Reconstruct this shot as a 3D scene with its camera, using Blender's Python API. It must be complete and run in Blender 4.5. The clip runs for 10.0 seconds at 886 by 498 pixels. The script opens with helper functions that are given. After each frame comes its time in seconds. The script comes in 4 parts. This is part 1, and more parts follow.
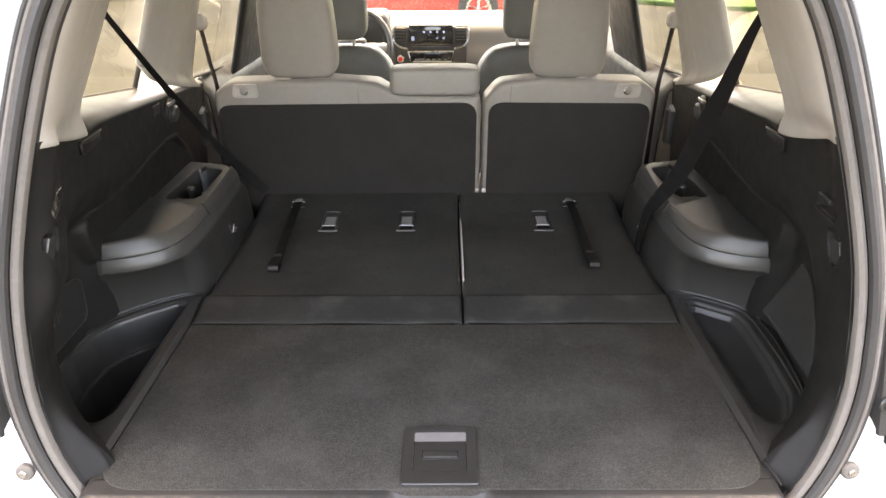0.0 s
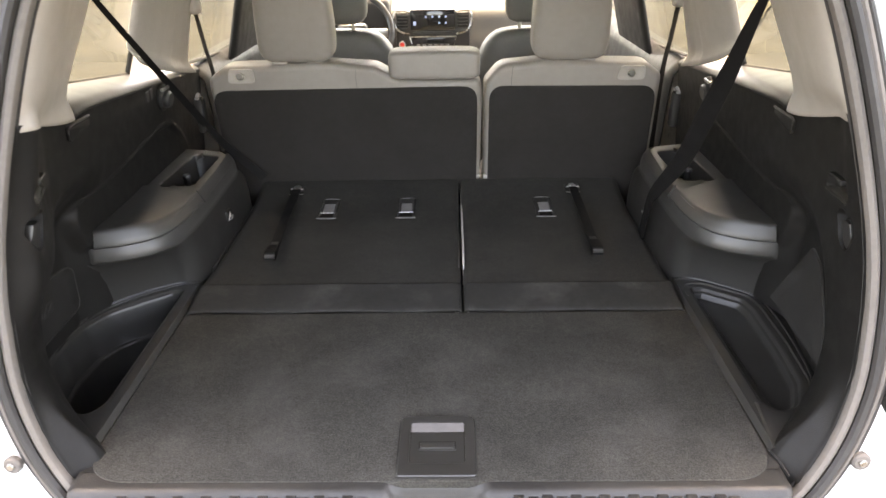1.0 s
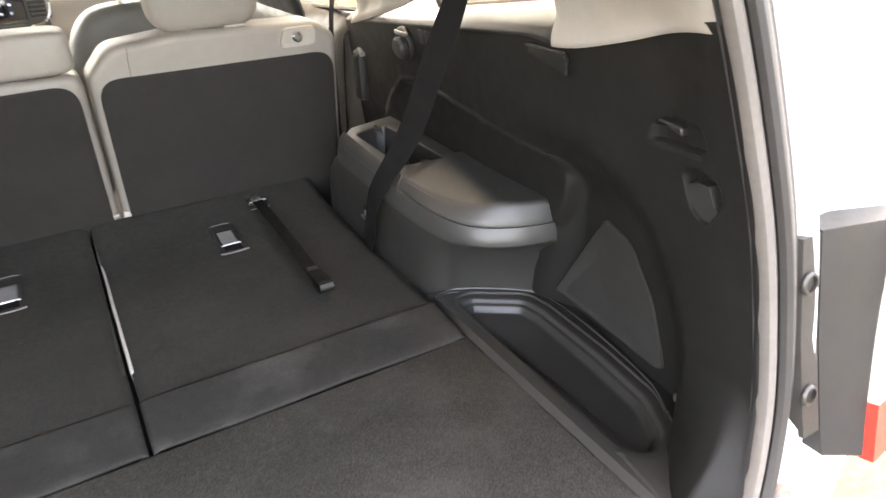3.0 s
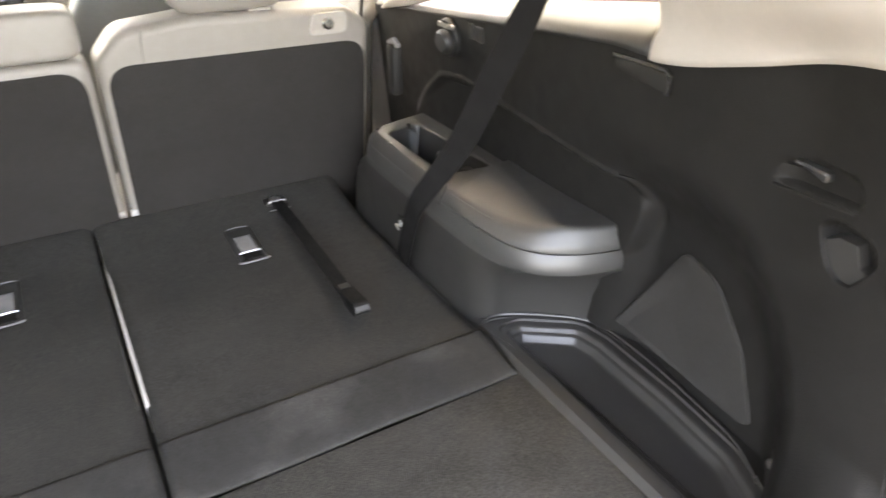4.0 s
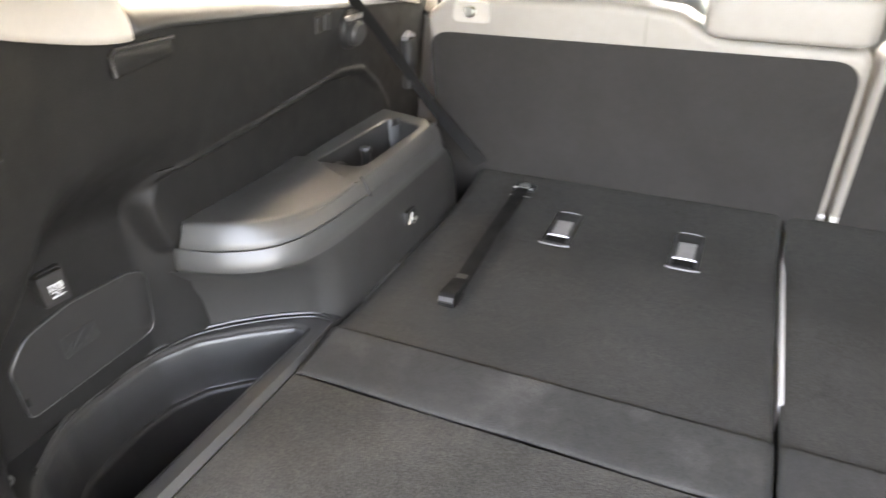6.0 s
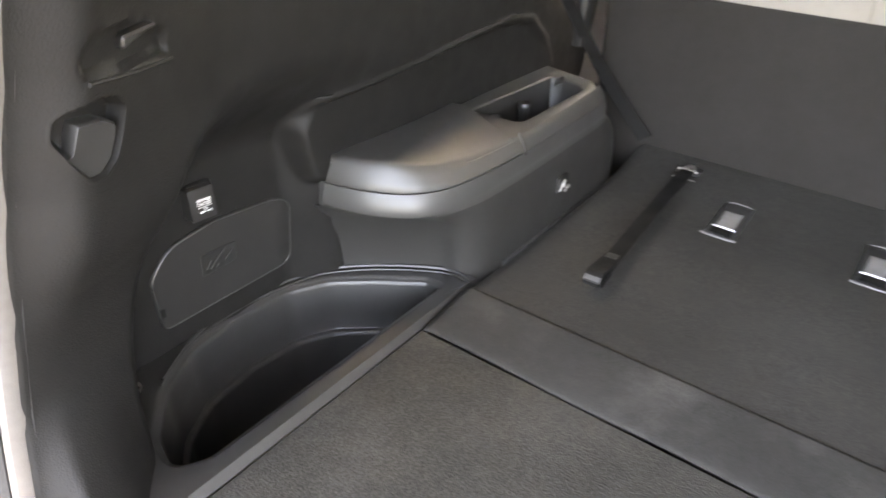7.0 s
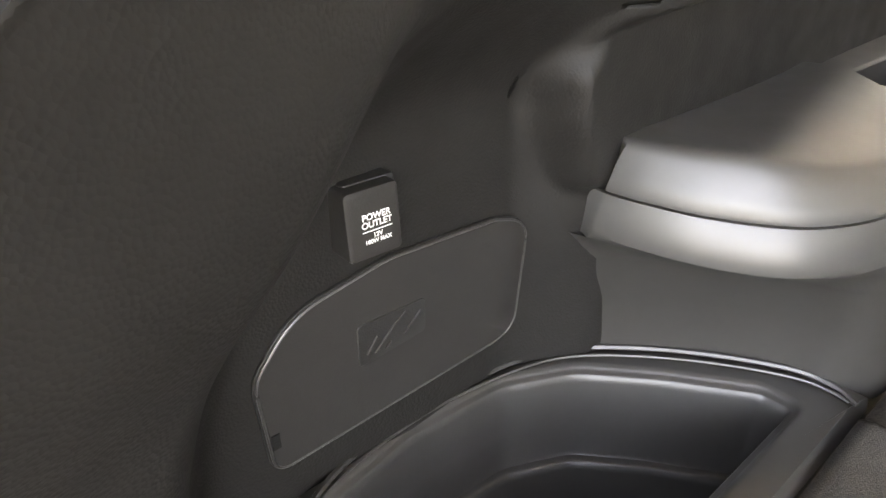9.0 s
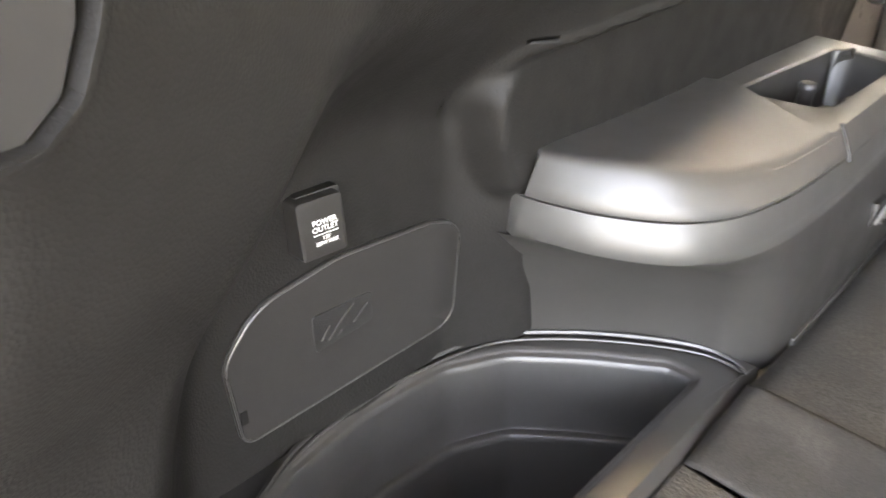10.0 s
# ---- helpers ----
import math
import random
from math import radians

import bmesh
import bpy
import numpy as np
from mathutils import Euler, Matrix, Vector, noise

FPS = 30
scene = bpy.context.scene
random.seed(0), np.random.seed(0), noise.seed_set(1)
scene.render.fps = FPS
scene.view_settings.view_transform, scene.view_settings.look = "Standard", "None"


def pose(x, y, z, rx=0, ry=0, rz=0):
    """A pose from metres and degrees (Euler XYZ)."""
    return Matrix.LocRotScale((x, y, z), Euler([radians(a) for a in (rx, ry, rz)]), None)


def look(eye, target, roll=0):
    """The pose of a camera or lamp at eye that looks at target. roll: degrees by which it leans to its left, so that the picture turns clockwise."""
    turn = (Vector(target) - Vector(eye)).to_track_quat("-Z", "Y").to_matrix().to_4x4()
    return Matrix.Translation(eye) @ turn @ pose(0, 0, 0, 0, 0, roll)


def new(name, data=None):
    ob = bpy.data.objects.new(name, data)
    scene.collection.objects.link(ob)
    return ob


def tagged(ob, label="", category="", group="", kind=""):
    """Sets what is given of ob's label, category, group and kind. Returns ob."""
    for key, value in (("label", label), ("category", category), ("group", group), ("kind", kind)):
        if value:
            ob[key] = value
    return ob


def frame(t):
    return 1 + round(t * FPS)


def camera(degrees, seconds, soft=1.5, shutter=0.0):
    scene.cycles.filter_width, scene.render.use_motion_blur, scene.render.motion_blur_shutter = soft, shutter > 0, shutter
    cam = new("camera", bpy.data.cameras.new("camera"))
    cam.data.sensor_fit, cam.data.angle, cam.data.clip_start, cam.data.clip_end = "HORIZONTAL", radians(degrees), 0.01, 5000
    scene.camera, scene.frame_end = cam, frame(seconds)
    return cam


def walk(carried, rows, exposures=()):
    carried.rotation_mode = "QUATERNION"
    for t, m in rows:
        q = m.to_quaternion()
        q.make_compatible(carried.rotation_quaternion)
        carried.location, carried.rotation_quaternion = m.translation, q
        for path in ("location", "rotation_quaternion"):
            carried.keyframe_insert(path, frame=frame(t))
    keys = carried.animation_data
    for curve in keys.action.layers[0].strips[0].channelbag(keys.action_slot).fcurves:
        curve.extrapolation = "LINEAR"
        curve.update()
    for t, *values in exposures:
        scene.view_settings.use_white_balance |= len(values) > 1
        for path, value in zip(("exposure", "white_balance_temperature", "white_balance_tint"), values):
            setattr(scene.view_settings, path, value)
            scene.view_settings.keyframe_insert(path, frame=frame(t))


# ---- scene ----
cam = camera(66.0, 10.0, shutter=0.5)
EXPOSURES = [(0, 4.68, 10300, 13), (1.5, 4.68, 10300, 13), (2, 4.72, 10300, 13), (2.5, 4.95, 10300, 13), (4, 5.65, 10300, 13), (4.5, 5.5, 10300, 13), (5, 5.75, 10300, 13), (6, 6.15, 10000, 13), (7.5, 5.9, 10300, 13), (8, 6.4, 10800, 14), (8.5, 6.2, 11200, 14), (9, 6.15, 11200, 14), (9.5, 6.2, 11200, 14), (10, 6.6, 10800, 14)]
PATH = [
    (0, (0.027, -1.309, 1.614), (0.016, 0.495, 0.75), -0.35),
    (0.5, (0.028, -1.303, 1.614), (0.018, 0.495, 0.738), -0.45),
    (1, (0.045, -1.28, 1.593), (0.013, 0.51, 0.701), -1.0),
    (1.5, (0.081, -1.224, 1.531), (0.093, 0.565, 0.638), -0.7),
    (2, (0.044, -1.077, 1.482), (0.339, 0.687, 0.586), -1.9),
    (2.5, (0.04, -0.897, 1.447), (0.744, 0.747, 0.552), -4.4),
    (2.7, (0.063, -0.846, 1.447), (0.86, 0.744, 0.53), -4.0),
    (3.8, (0.092, -0.619, 1.448), (0.994, 0.859, 0.447), -0.1),
    (4, (0.063, -0.605, 1.458), (0.938, 0.883, 0.451), 0.3),
    (4.5, (0.004, -0.594, 1.464), (0.749, 0.954, 0.437), 1.0),
    (5, (-0.011, -0.596, 1.466), (0.272, 1.104, 0.452), 0.5),
    (5.5, (-0.029, -0.593, 1.445), (-0.374, 1.105, 0.448), 0.6),
    (6, (-0.054, -0.6, 1.41), (-0.768, 0.999, 0.444), -0.4),
    (7.3, (-0.199, -0.531, 1.324), (-1.257, 0.8, 0.28), 2.4),
    (7.5, (-0.286, -0.488, 1.285), (-1.42, 0.804, 0.262), 1.5),
    (8, (-0.428, -0.395, 1.198), (-1.7, 0.79, 0.208), 0.2),
    (8.5, (-0.476, -0.357, 1.165), (-1.758, 0.787, 0.141), 0.7),
    (9, (-0.482, -0.35, 1.162), (-1.764, 0.789, 0.131), 0.2),
    (9.5, (-0.47, -0.353, 1.167), (-1.746, 0.808, 0.153), -0.1),
    (10, (-0.425, -0.379, 1.195), (-1.64, 0.838, 0.175), 0.4),
]
walk(cam, [(t, look(eye, target, roll)) for t, eye, target, roll in PATH], EXPOSURES)

# ---- light ----
world = bpy.data.worlds.new("sky")
scene.world = world
world.use_nodes = True
wn = world.node_tree
sky = wn.nodes.new("ShaderNodeTexSky")
sky.sky_type = "NISHITA"
sky.sun_disc = False
sky.sun_elevation, sky.sun_rotation = radians(70), radians(0)
sky.air_density, sky.dust_density, sky.ozone_density = 0.6, 3.5, 0.4
wn.links.new(sky.outputs[0], wn.nodes["Background"].inputs[0])
wn.nodes["Background"].inputs[1].default_value = 0.15
sun = new("sun", bpy.data.lights.new("sun", "SUN"))
sun.data.energy, sun.data.angle, sun.data.color = 0.5, radians(10), (1.0, 0.95, 0.87)
sun.matrix_world = look((0, 5.0, 13.74), (0, 0, 0))


# ---- materials ----
def mat(name, color, rough=0.5, metal=0.0, spec=0.5, vary=0.12, vscale=9.0, grain=0.0, gscale=600.0, rvary=0.08, coat=0.0,
        sheen=0.0, speck=0.0, vary2=None, cell=False):
    """A surface with its colour, two scales of variation, and a fine relief (grain metres high over cells of 1/gscale)."""
    m = bpy.data.materials.new(name)
    m.use_nodes = True
    t = m.node_tree
    b = t.nodes["Principled BSDF"]
    co = t.nodes.new("ShaderNodeTexCoord").outputs["Object"]

    def tex(scale, detail=4.0):
        n = t.nodes.new("ShaderNodeTexNoise")
        n.inputs["Scale"].default_value, n.inputs["Detail"].default_value = scale, detail
        t.links.new(co, n.inputs["Vector"])
        return n.outputs["Fac"]

    def ramp(src, lo, hi, a=0.3, z=0.7):
        n = t.nodes.new("ShaderNodeMapRange")
        n.inputs[1].default_value, n.inputs[2].default_value = a, z
        n.inputs[3].default_value, n.inputs[4].default_value = lo, hi
        t.links.new(src, n.inputs[0])
        return n.outputs[0]

    def mul(a, c):
        n = t.nodes.new("ShaderNodeMath")
        n.operation = "MULTIPLY"
        t.links.new(a, n.inputs[0])
        t.links.new(c, n.inputs[1])
        return n.outputs[0]

    big = ramp(tex(vscale), 1 - vary, 1 + vary)
    small = ramp(tex(vscale * 14), 1 - vary * 0.6, 1 + vary * 0.6)
    both = mul(big, small)
    if speck:
        both = mul(both, ramp(tex(gscale * 0.8, 2.0), 1 - speck, 1 + speck, 0.35, 0.65))
    mix = t.nodes.new("ShaderNodeMix")
    mix.data_type, mix.blend_type = "RGBA", "MULTIPLY"
    mix.inputs["Factor"].default_value = 1.0
    mix.inputs["A"].default_value = (*color, 1)
    t.links.new(both, mix.inputs["B"])
    out = mix.outputs["Result"]
    # second colour: dust or wear on carpets, painted sun dapple on the asphalt
    if vary2:
        dust_or_dapple, scale, lo, hi = vary2
        n = t.nodes.new("ShaderNodeMix")
        n.data_type = "RGBA"
        n.inputs["B"].default_value = (*dust_or_dapple, 1)
        t.links.new(mul(ramp(tex(scale, 6.0), 0.0, 1.0, lo, hi), ramp(tex(scale * 110, 3.0), 0.0, 1.0, 0.4, 0.75)), n.inputs["Factor"])
        t.links.new(out, n.inputs["A"])
        out = n.outputs["Result"]
    t.links.new(out, b.inputs["Base Color"])
    t.links.new(ramp(tex(vscale * 2.5), max(rough - rvary, 0.02), min(rough + rvary, 1.0)), b.inputs["Roughness"])
    b.inputs["Metallic"].default_value = metal
    b.inputs["Specular IOR Level"].default_value = spec
    b.inputs["Coat Weight"].default_value = coat
    b.inputs["Sheen Weight"].default_value = sheen
    if grain:
        if cell:
            n = t.nodes.new("ShaderNodeTexVoronoi")
            n.inputs["Scale"].default_value = gscale
            t.links.new(co, n.inputs["Vector"])
            src = n.outputs["Distance"]
        else:
            src = tex(gscale, 3.0)
        bump = t.nodes.new("ShaderNodeBump")
        bump.inputs["Strength"].default_value = 0.6
        bump.inputs["Distance"].default_value = grain
        t.links.new(src, bump.inputs["Height"])
        t.links.new(bump.outputs[0], b.inputs["Normal"])
    return m


def glass(name, tint, rough=0.0):
    m = bpy.data.materials.new(name)
    m.use_nodes = True
    t = m.node_tree
    t.nodes.remove(t.nodes["Principled BSDF"])
    tr, gl, mx, fr, pw, sc = (t.nodes.new("ShaderNode" + k) for k in ("BsdfTransparent", "BsdfGlossy", "MixShader", "LayerWeight", "Math", "MapRange"))
    tr.inputs[0].default_value = (*tint, 1)
    gl.inputs["Roughness"].default_value = rough
    fr.inputs[0].default_value = 0.5
    pw.operation = "POWER"
    pw.inputs[1].default_value = 5.0
    sc.inputs[3].default_value = 0.04
    t.links.new(fr.outputs["Facing"], pw.inputs[0])
    t.links.new(pw.outputs[0], sc.inputs[0])
    t.links.new(sc.outputs[0], mx.inputs[0])
    t.links.new(tr.outputs[0], mx.inputs[1])
    t.links.new(gl.outputs[0], mx.inputs[2])
    t.links.new(mx.outputs[0], t.nodes["Material Output"].inputs["Surface"])
    return m


def glow(name, color, strength):
    m = bpy.data.materials.new(name)
    m.use_nodes = True
    b = m.node_tree.nodes["Principled BSDF"]
    b.inputs["Base Color"].default_value = (*color, 1)
    b.inputs["Emission Color"].default_value = (*color, 1)
    b.inputs["Emission Strength"].default_value = strength
    b.inputs["Roughness"].default_value = 0.3
    return m


PLASTIC = mat("black_grained_plastic", (0.0105, 0.0100, 0.0094), 0.58, spec=0.26, grain=0.00030, gscale=560, cell=True, vary=0.12, vscale=14, rvary=0.06)
SMOOTH = mat("black_smooth_plastic", (0.028, 0.027, 0.0258), 0.35, spec=0.9, vary=0.06, rvary=0.03)
LID = mat("satin_charcoal_plastic", (0.052, 0.0505, 0.0475), 0.43, spec=0.8, vary=0.05, rvary=0.03)
CONSOLE = mat("black_satin_plastic", (0.026, 0.0248, 0.0233), 0.40, spec=0.65, vary=0.08, rvary=0.04)
LEDGE = mat("black_smooth_ledge_vinyl", (0.022, 0.021, 0.020), 0.46, spec=0.55, vary=0.06, rvary=0.03)
COVER = mat("black_matt_plastic", (0.021, 0.020, 0.0190), 0.55, spec=0.3, vary=0.06, rvary=0.04, grain=0.00012, gscale=900, cell=True)
DARK = mat("dark_cavity_plastic", (0.014, 0.0135, 0.013), 0.5, grain=0.0002, gscale=700, cell=True)
CARPET = mat("black_cargo_carpet", (0.044, 0.0422, 0.0375), 0.95, spec=0.2, grain=0.003, gscale=420, vary=0.2, vscale=6, speck=0.28,
             vary2=((0.105, 0.10, 0.093), 9.0, 0.48, 0.74))
SEATCARPET = mat("black_seatback_carpet", (0.037, 0.0352, 0.0322), 0.92, spec=0.2, grain=0.0016, gscale=600, vary=0.16, vscale=5, speck=0.30,
                 vary2=((0.08, 0.075, 0.068), 3.5, 0.55, 0.85))
FLAP = mat("worn_carpet_flap", (0.031, 0.0297, 0.0278), 0.95, spec=0.2, grain=0.002, gscale=1000, vary=0.15, vscale=5, speck=0.3,
           vary2=((0.105, 0.10, 0.094), 10.0, 0.52, 0.66))
PANEL = mat("charcoal_seat_panel", (0.027, 0.0246, 0.023), 0.9, spec=0.2, grain=0.0008, gscale=1300, vary=0.08, vscale=4, speck=0.15)
FELT = mat("charcoal_felt", (0.033, 0.0315, 0.030), 0.95, spec=0.15, grain=0.0008, gscale=1300, vary=0.07, speck=0.15)
LEATHER = mat("beige_leather", (0.28, 0.253, 0.224), 0.5, grain=0.0005, gscale=520, cell=True, vary=0.05, vscale=4)
BEIGE = mat("beige_trim_plastic", (0.42, 0.385, 0.34), 0.5, grain=0.0003, gscale=700, vary=0.04)
GREYBEIGE = mat("warm_grey_vinyl", (0.135, 0.13, 0.115), 0.5, grain=0.0004, gscale=520, vary=0.06)
DASH = mat("grey_dashboard_vinyl", (0.075, 0.073, 0.066), 0.55, grain=0.0004, gscale=520, vary=0.06)
LINER = mat("pale_headliner_cloth", (0.45, 0.425, 0.385), 0.95, spec=0.1, grain=0.0006, gscale=900, vary=0.05)
PIPING = mat("pale_seat_side_cloth", (0.5, 0.47, 0.44), 0.8, grain=0.0005, gscale=900, vary=0.1)
RUBBER = mat("black_rubber_seal", (0.03, 0.028, 0.027), 0.55, grain=0.0003, gscale=500, vary=0.12)
LIP = mat("grey_plush_seal_lip", (0.15, 0.135, 0.122), 0.75, grain=0.0005, gscale=900, vary=0.1)
PAINT = mat("white_car_paint", (0.80, 0.80, 0.79), 0.3, coat=0.6, vary=0.02, rvary=0.03)
WEB = mat("black_belt_webbing", (0.007, 0.0066, 0.0066), 0.75, spec=0.2, grain=0.0006, gscale=800, vary=0.12)
METAL = mat("worn_steel", (0.55, 0.54, 0.52), 0.32, metal=1.0, vary=0.15, vscale=60)
WORN = mat("scuffed_grey_plastic", (0.16, 0.15, 0.145), 0.45, vary=0.1, vscale=40)
BEZEL = mat("dark_grey_bezel_plastic", (0.030, 0.029, 0.028), 0.5, spec=0.4, grain=0.0002, gscale=700, vary=0.08)
TAB = mat("pale_grey_label", (0.22, 0.21, 0.205), 0.5, vary=0.08, vscale=50)
CHROME = mat("satin_silver_trim", (0.62, 0.61, 0.58), 0.28, metal=1.0, vary=0.05)
SILL = mat("grey_scuffed_sill_plastic", (0.030, 0.0287, 0.0275), 0.42, grain=0.0004, gscale=520, vary=0.14, cell=True)
GLASS = glass("privacy_glass", (0.38, 0.40, 0.355))
CLEAR = glass("windscreen_glass", (0.75, 0.78, 0.75))
SCREEN = mat("black_screen_glass", (0.008, 0.009, 0.011), 0.12, coat=0.5, vary=0.05)
ICON = glow("lit_screen_icons", (0.35, 0.45, 0.7), 0.02)
STARTRED = glow("lit_red_button", (0.7, 0.05, 0.04), 0.015)
INK = mat("white_print", (0.78, 0.77, 0.74), 0.6, vary=0.03)
# the tan bands are sun dapple put into the base colour
ASPHALT = mat("sun_dapple_toned_asphalt", (0.021, 0.020, 0.0167), 0.9, grain=0.006, gscale=120, vary=0.22, vscale=0.7, speck=0.2,
              vary2=((0.068, 0.061, 0.0435), 0.4, 0.46, 0.56))
GRASS = mat("lawn_green", (0.07, 0.13, 0.03), 0.9, vary=0.3, vscale=1.5, grain=0.02, gscale=30)
CONCRETE = mat("tan_concrete", (0.13, 0.105, 0.065), 0.9, grain=0.003, gscale=90, vary=0.18, vscale=2.5)
REDPAINT = mat("red_car_paint", (0.55, 0.025, 0.02), 0.25, coat=0.8, vary=0.03)
BLUEGREY = mat("grey_car_paint", (0.12, 0.13, 0.15), 0.25, coat=0.8, vary=0.03)
TYRE = mat("tyre_rubber", (0.025, 0.025, 0.025), 0.8, grain=0.002, gscale=60)
REDLENS = mat("red_lamp_lens", (0.5, 0.02, 0.015), 0.15, coat=0.6, vary=0.04)


# ---- building helpers ----
def link(name, verts, faces, material, parent=None, label="", smooth=True):
    me = bpy.data.meshes.new(name)
    me.from_pydata([tuple(v) for v in verts], [], faces)
    me.materials.append(material)
    bm = bmesh.new()
    bm.from_mesh(me)
    bmesh.ops.recalc_face_normals(bm, faces=bm.faces)
    bm.to_mesh(me)
    bm.free()
    if smooth:
        me.shade_smooth()
    ob = new(name, me)
    ob.parent = parent
    if smooth:
        me.set_sharp_from_angle(angle=radians(42))
    if label:
        ob["label"] = label
    return ob


def part(name, bm, material, parent, label="", smooth=True):
    me = bpy.data.meshes.new(name)
    bmesh.ops.recalc_face_normals(bm, faces=bm.faces)
    bm.to_mesh(me)
    bm.free()
    me.materials.append(material)
    if smooth:
        me.shade_smooth()
        me.set_sharp_from_angle(angle=radians(42))
    ob = new(name, me)
    ob.parent = parent
    if label:
        ob["label"] = label
    return ob


def thing(name, label, category, group="", kind=""):
    return tagged(new(name), label, category, group, kind)


def ss(a, b, x):
    u = min(max((x - a) / (b - a), 0.0), 1.0)
    return u * u * (3 - 2 * u)


def mix(a, b, u):
    return a + (b - a) * u


def interp(table, x):
    if x <= table[0][0]:
        return table[0][1]
    for (a, va), (b, vb) in zip(table, table[1:]):
        if x <= b:
            return mix(va, vb, (x - a) / (b - a))
    return table[-1][1]


def grid_faces(nu, nv, wrap=False):
    out = []
    for i in range(nu - 1):
        for j in range(nv - 1 + wrap):
            a, b = i * nv + j, i * nv + (j + 1) % nv
            out.append((a, b, b + nv, a + nv))
    return out


def sheet(name, fn, us, vs, material, parent=None, label="", thick=0.0, keep=None):
    """A sheet through fn(u, v), with a thickness given by a modifier."""
    verts = [fn(u, v) for u in us for v in vs]
    faces = grid_faces(len(us), len(vs))
    if keep:
        nv = len(vs)
        faces = [f for f in faces if keep((us[f[0] // nv] + us[f[2] // nv]) / 2, (vs[f[0] % nv] + vs[f[2] % nv]) / 2)]
    ob = link(name, verts, faces, material, parent, label)
    if thick:
        s = ob.modifiers.new("thickness", "SOLIDIFY")
        s.thickness, s.offset = thick, 0.0
    return ob


def steps(a, b, n):
    return [a + (b - a) * i / n for i in range(n + 1)]


def loft(rings, closed=True, caps=True):
    """Verts and faces of a skin over rings of equal length."""
    n = len(rings[0])
    verts = [v for r in rings for v in r]
    faces = grid_faces(len(rings), n, wrap=closed)
    if caps and closed:
        faces += [tuple(range(n))[::-1], tuple(range((len(rings) - 1) * n, len(rings) * n))]
    return verts, faces


def tube(path, r, n=8, squash=1.0):
    """A round rod along a path of points."""
    rings = []
    pts = [Vector(p) for p in path]
    up = Vector((0, 0, 1))
    for i, p in enumerate(pts):
        d = (pts[min(i + 1, len(pts) - 1)] - pts[max(i - 1, 0)]).normalized()
        side = d.cross(up)
        side = side.normalized() if side.length > 1e-4 else Vector((1, 0, 0))
        top = side.cross(d)
        rings.append([p + side * (r * math.cos(a)) + top * (r * squash * math.sin(a)) for a in (2 * math.pi * k / n for k in range(n))])
    return loft(rings)


def ribbon(path, across, thick):
    """A flat strap along a path; across gives the half-width vectors."""
    rings = []
    pts = [Vector(p) for p in path]
    for i, p in enumerate(pts):
        d = (pts[min(i + 1, len(pts) - 1)] - pts[max(i - 1, 0)]).normalized()
        a = Vector(across[i] if isinstance(across, list) else across)
        n = d.cross(a).normalized() * (thick / 2)
        rings.append([p - a - n, p + a - n, p + a + n, p - a + n])
    return loft(rings)


def smooth_path(pts, n=8, closed=False):
    """A curve through the points."""
    pts = [Vector(p) for p in pts]
    out = []
    m = len(pts)
    last = m if closed else m - 1
    for i in range(last):
        p0, p1 = pts[(i - 1) % m] if closed or i else pts[0], pts[i]
        p2 = pts[(i + 1) % m]
        p3 = pts[(i + 2) % m] if closed or i + 2 < m else pts[-1]
        for k in range(n):
            t = k / n
            out.append(0.5 * (2 * p1 + (p2 - p0) * t + (2 * p0 - 5 * p1 + 4 * p2 - p3) * t * t + (3 * p1 - p0 - 3 * p2 + p3) * t ** 3))
    if not closed:
        out.append(pts[-1])
    return out


def round_poly(pts, r, n=6):
    """A polygon with rounded corners; r is one radius or one a corner."""
    out = []
    m = len(pts)
    for i, p in enumerate(pts):
        rad = r[i] if isinstance(r, (list, tuple)) else r
        a, p, b = Vector(pts[i - 1]), Vector(p), Vector(pts[(i + 1) % m])
        u, w = (a - p).normalized(), (b - p).normalized()
        half = math.acos(max(-1, min(1, u.dot(w)))) / 2
        if rad <= 0 or half > 1.55:
            out.append(tuple(p))
            continue
        d = min(rad / math.tan(half), (a - p).length * 0.49, (b - p).length * 0.49)
        s, e = p + u * d, p + w * d
        for k in range(n + 1):
            t = k / n
            out.append(tuple(s * (1 - t) ** 2 + p * 2 * t * (1 - t) + e * t * t))
    return out


def inset(poly, d):
    """The outline moved inwards by d (counter-clockwise outlines)."""
    out = []
    m = len(poly)
    for i in range(m):
        a, p, b = Vector(poly[i - 1]), Vector(poly[i]), Vector(poly[(i + 1) % m])
        e = (b - a)
        nrm = Vector((-e.y, e.x)).normalized() if e.length > 1e-9 else Vector((0, 0))
        out.append(tuple(p + nrm * d))
    return out


def slab(poly, z0, z1, bevel=0.0, n=3, place=lambda x, y, z: (x, y, z)):
    """A plate with the given outline (counter-clockwise) between two levels, rounded at its upper edge."""
    rings = [[place(x, y, z0) for x, y in poly]]
    if bevel:
        for k in range(n + 1):
            a = math.pi / 2 * k / n
            rings.append([place(x, y, z1 - bevel * (1 - math.sin(a))) for x, y in inset(poly, bevel * (1 - math.cos(a)))])
    else:
        rings.append([place(x, y, z1) for x, y in poly])
    return loft(rings)


def rect(x0, y0, x1, y1):
    return [(x0, y0), (x1, y0), (x1, y1), (x0, y1)]


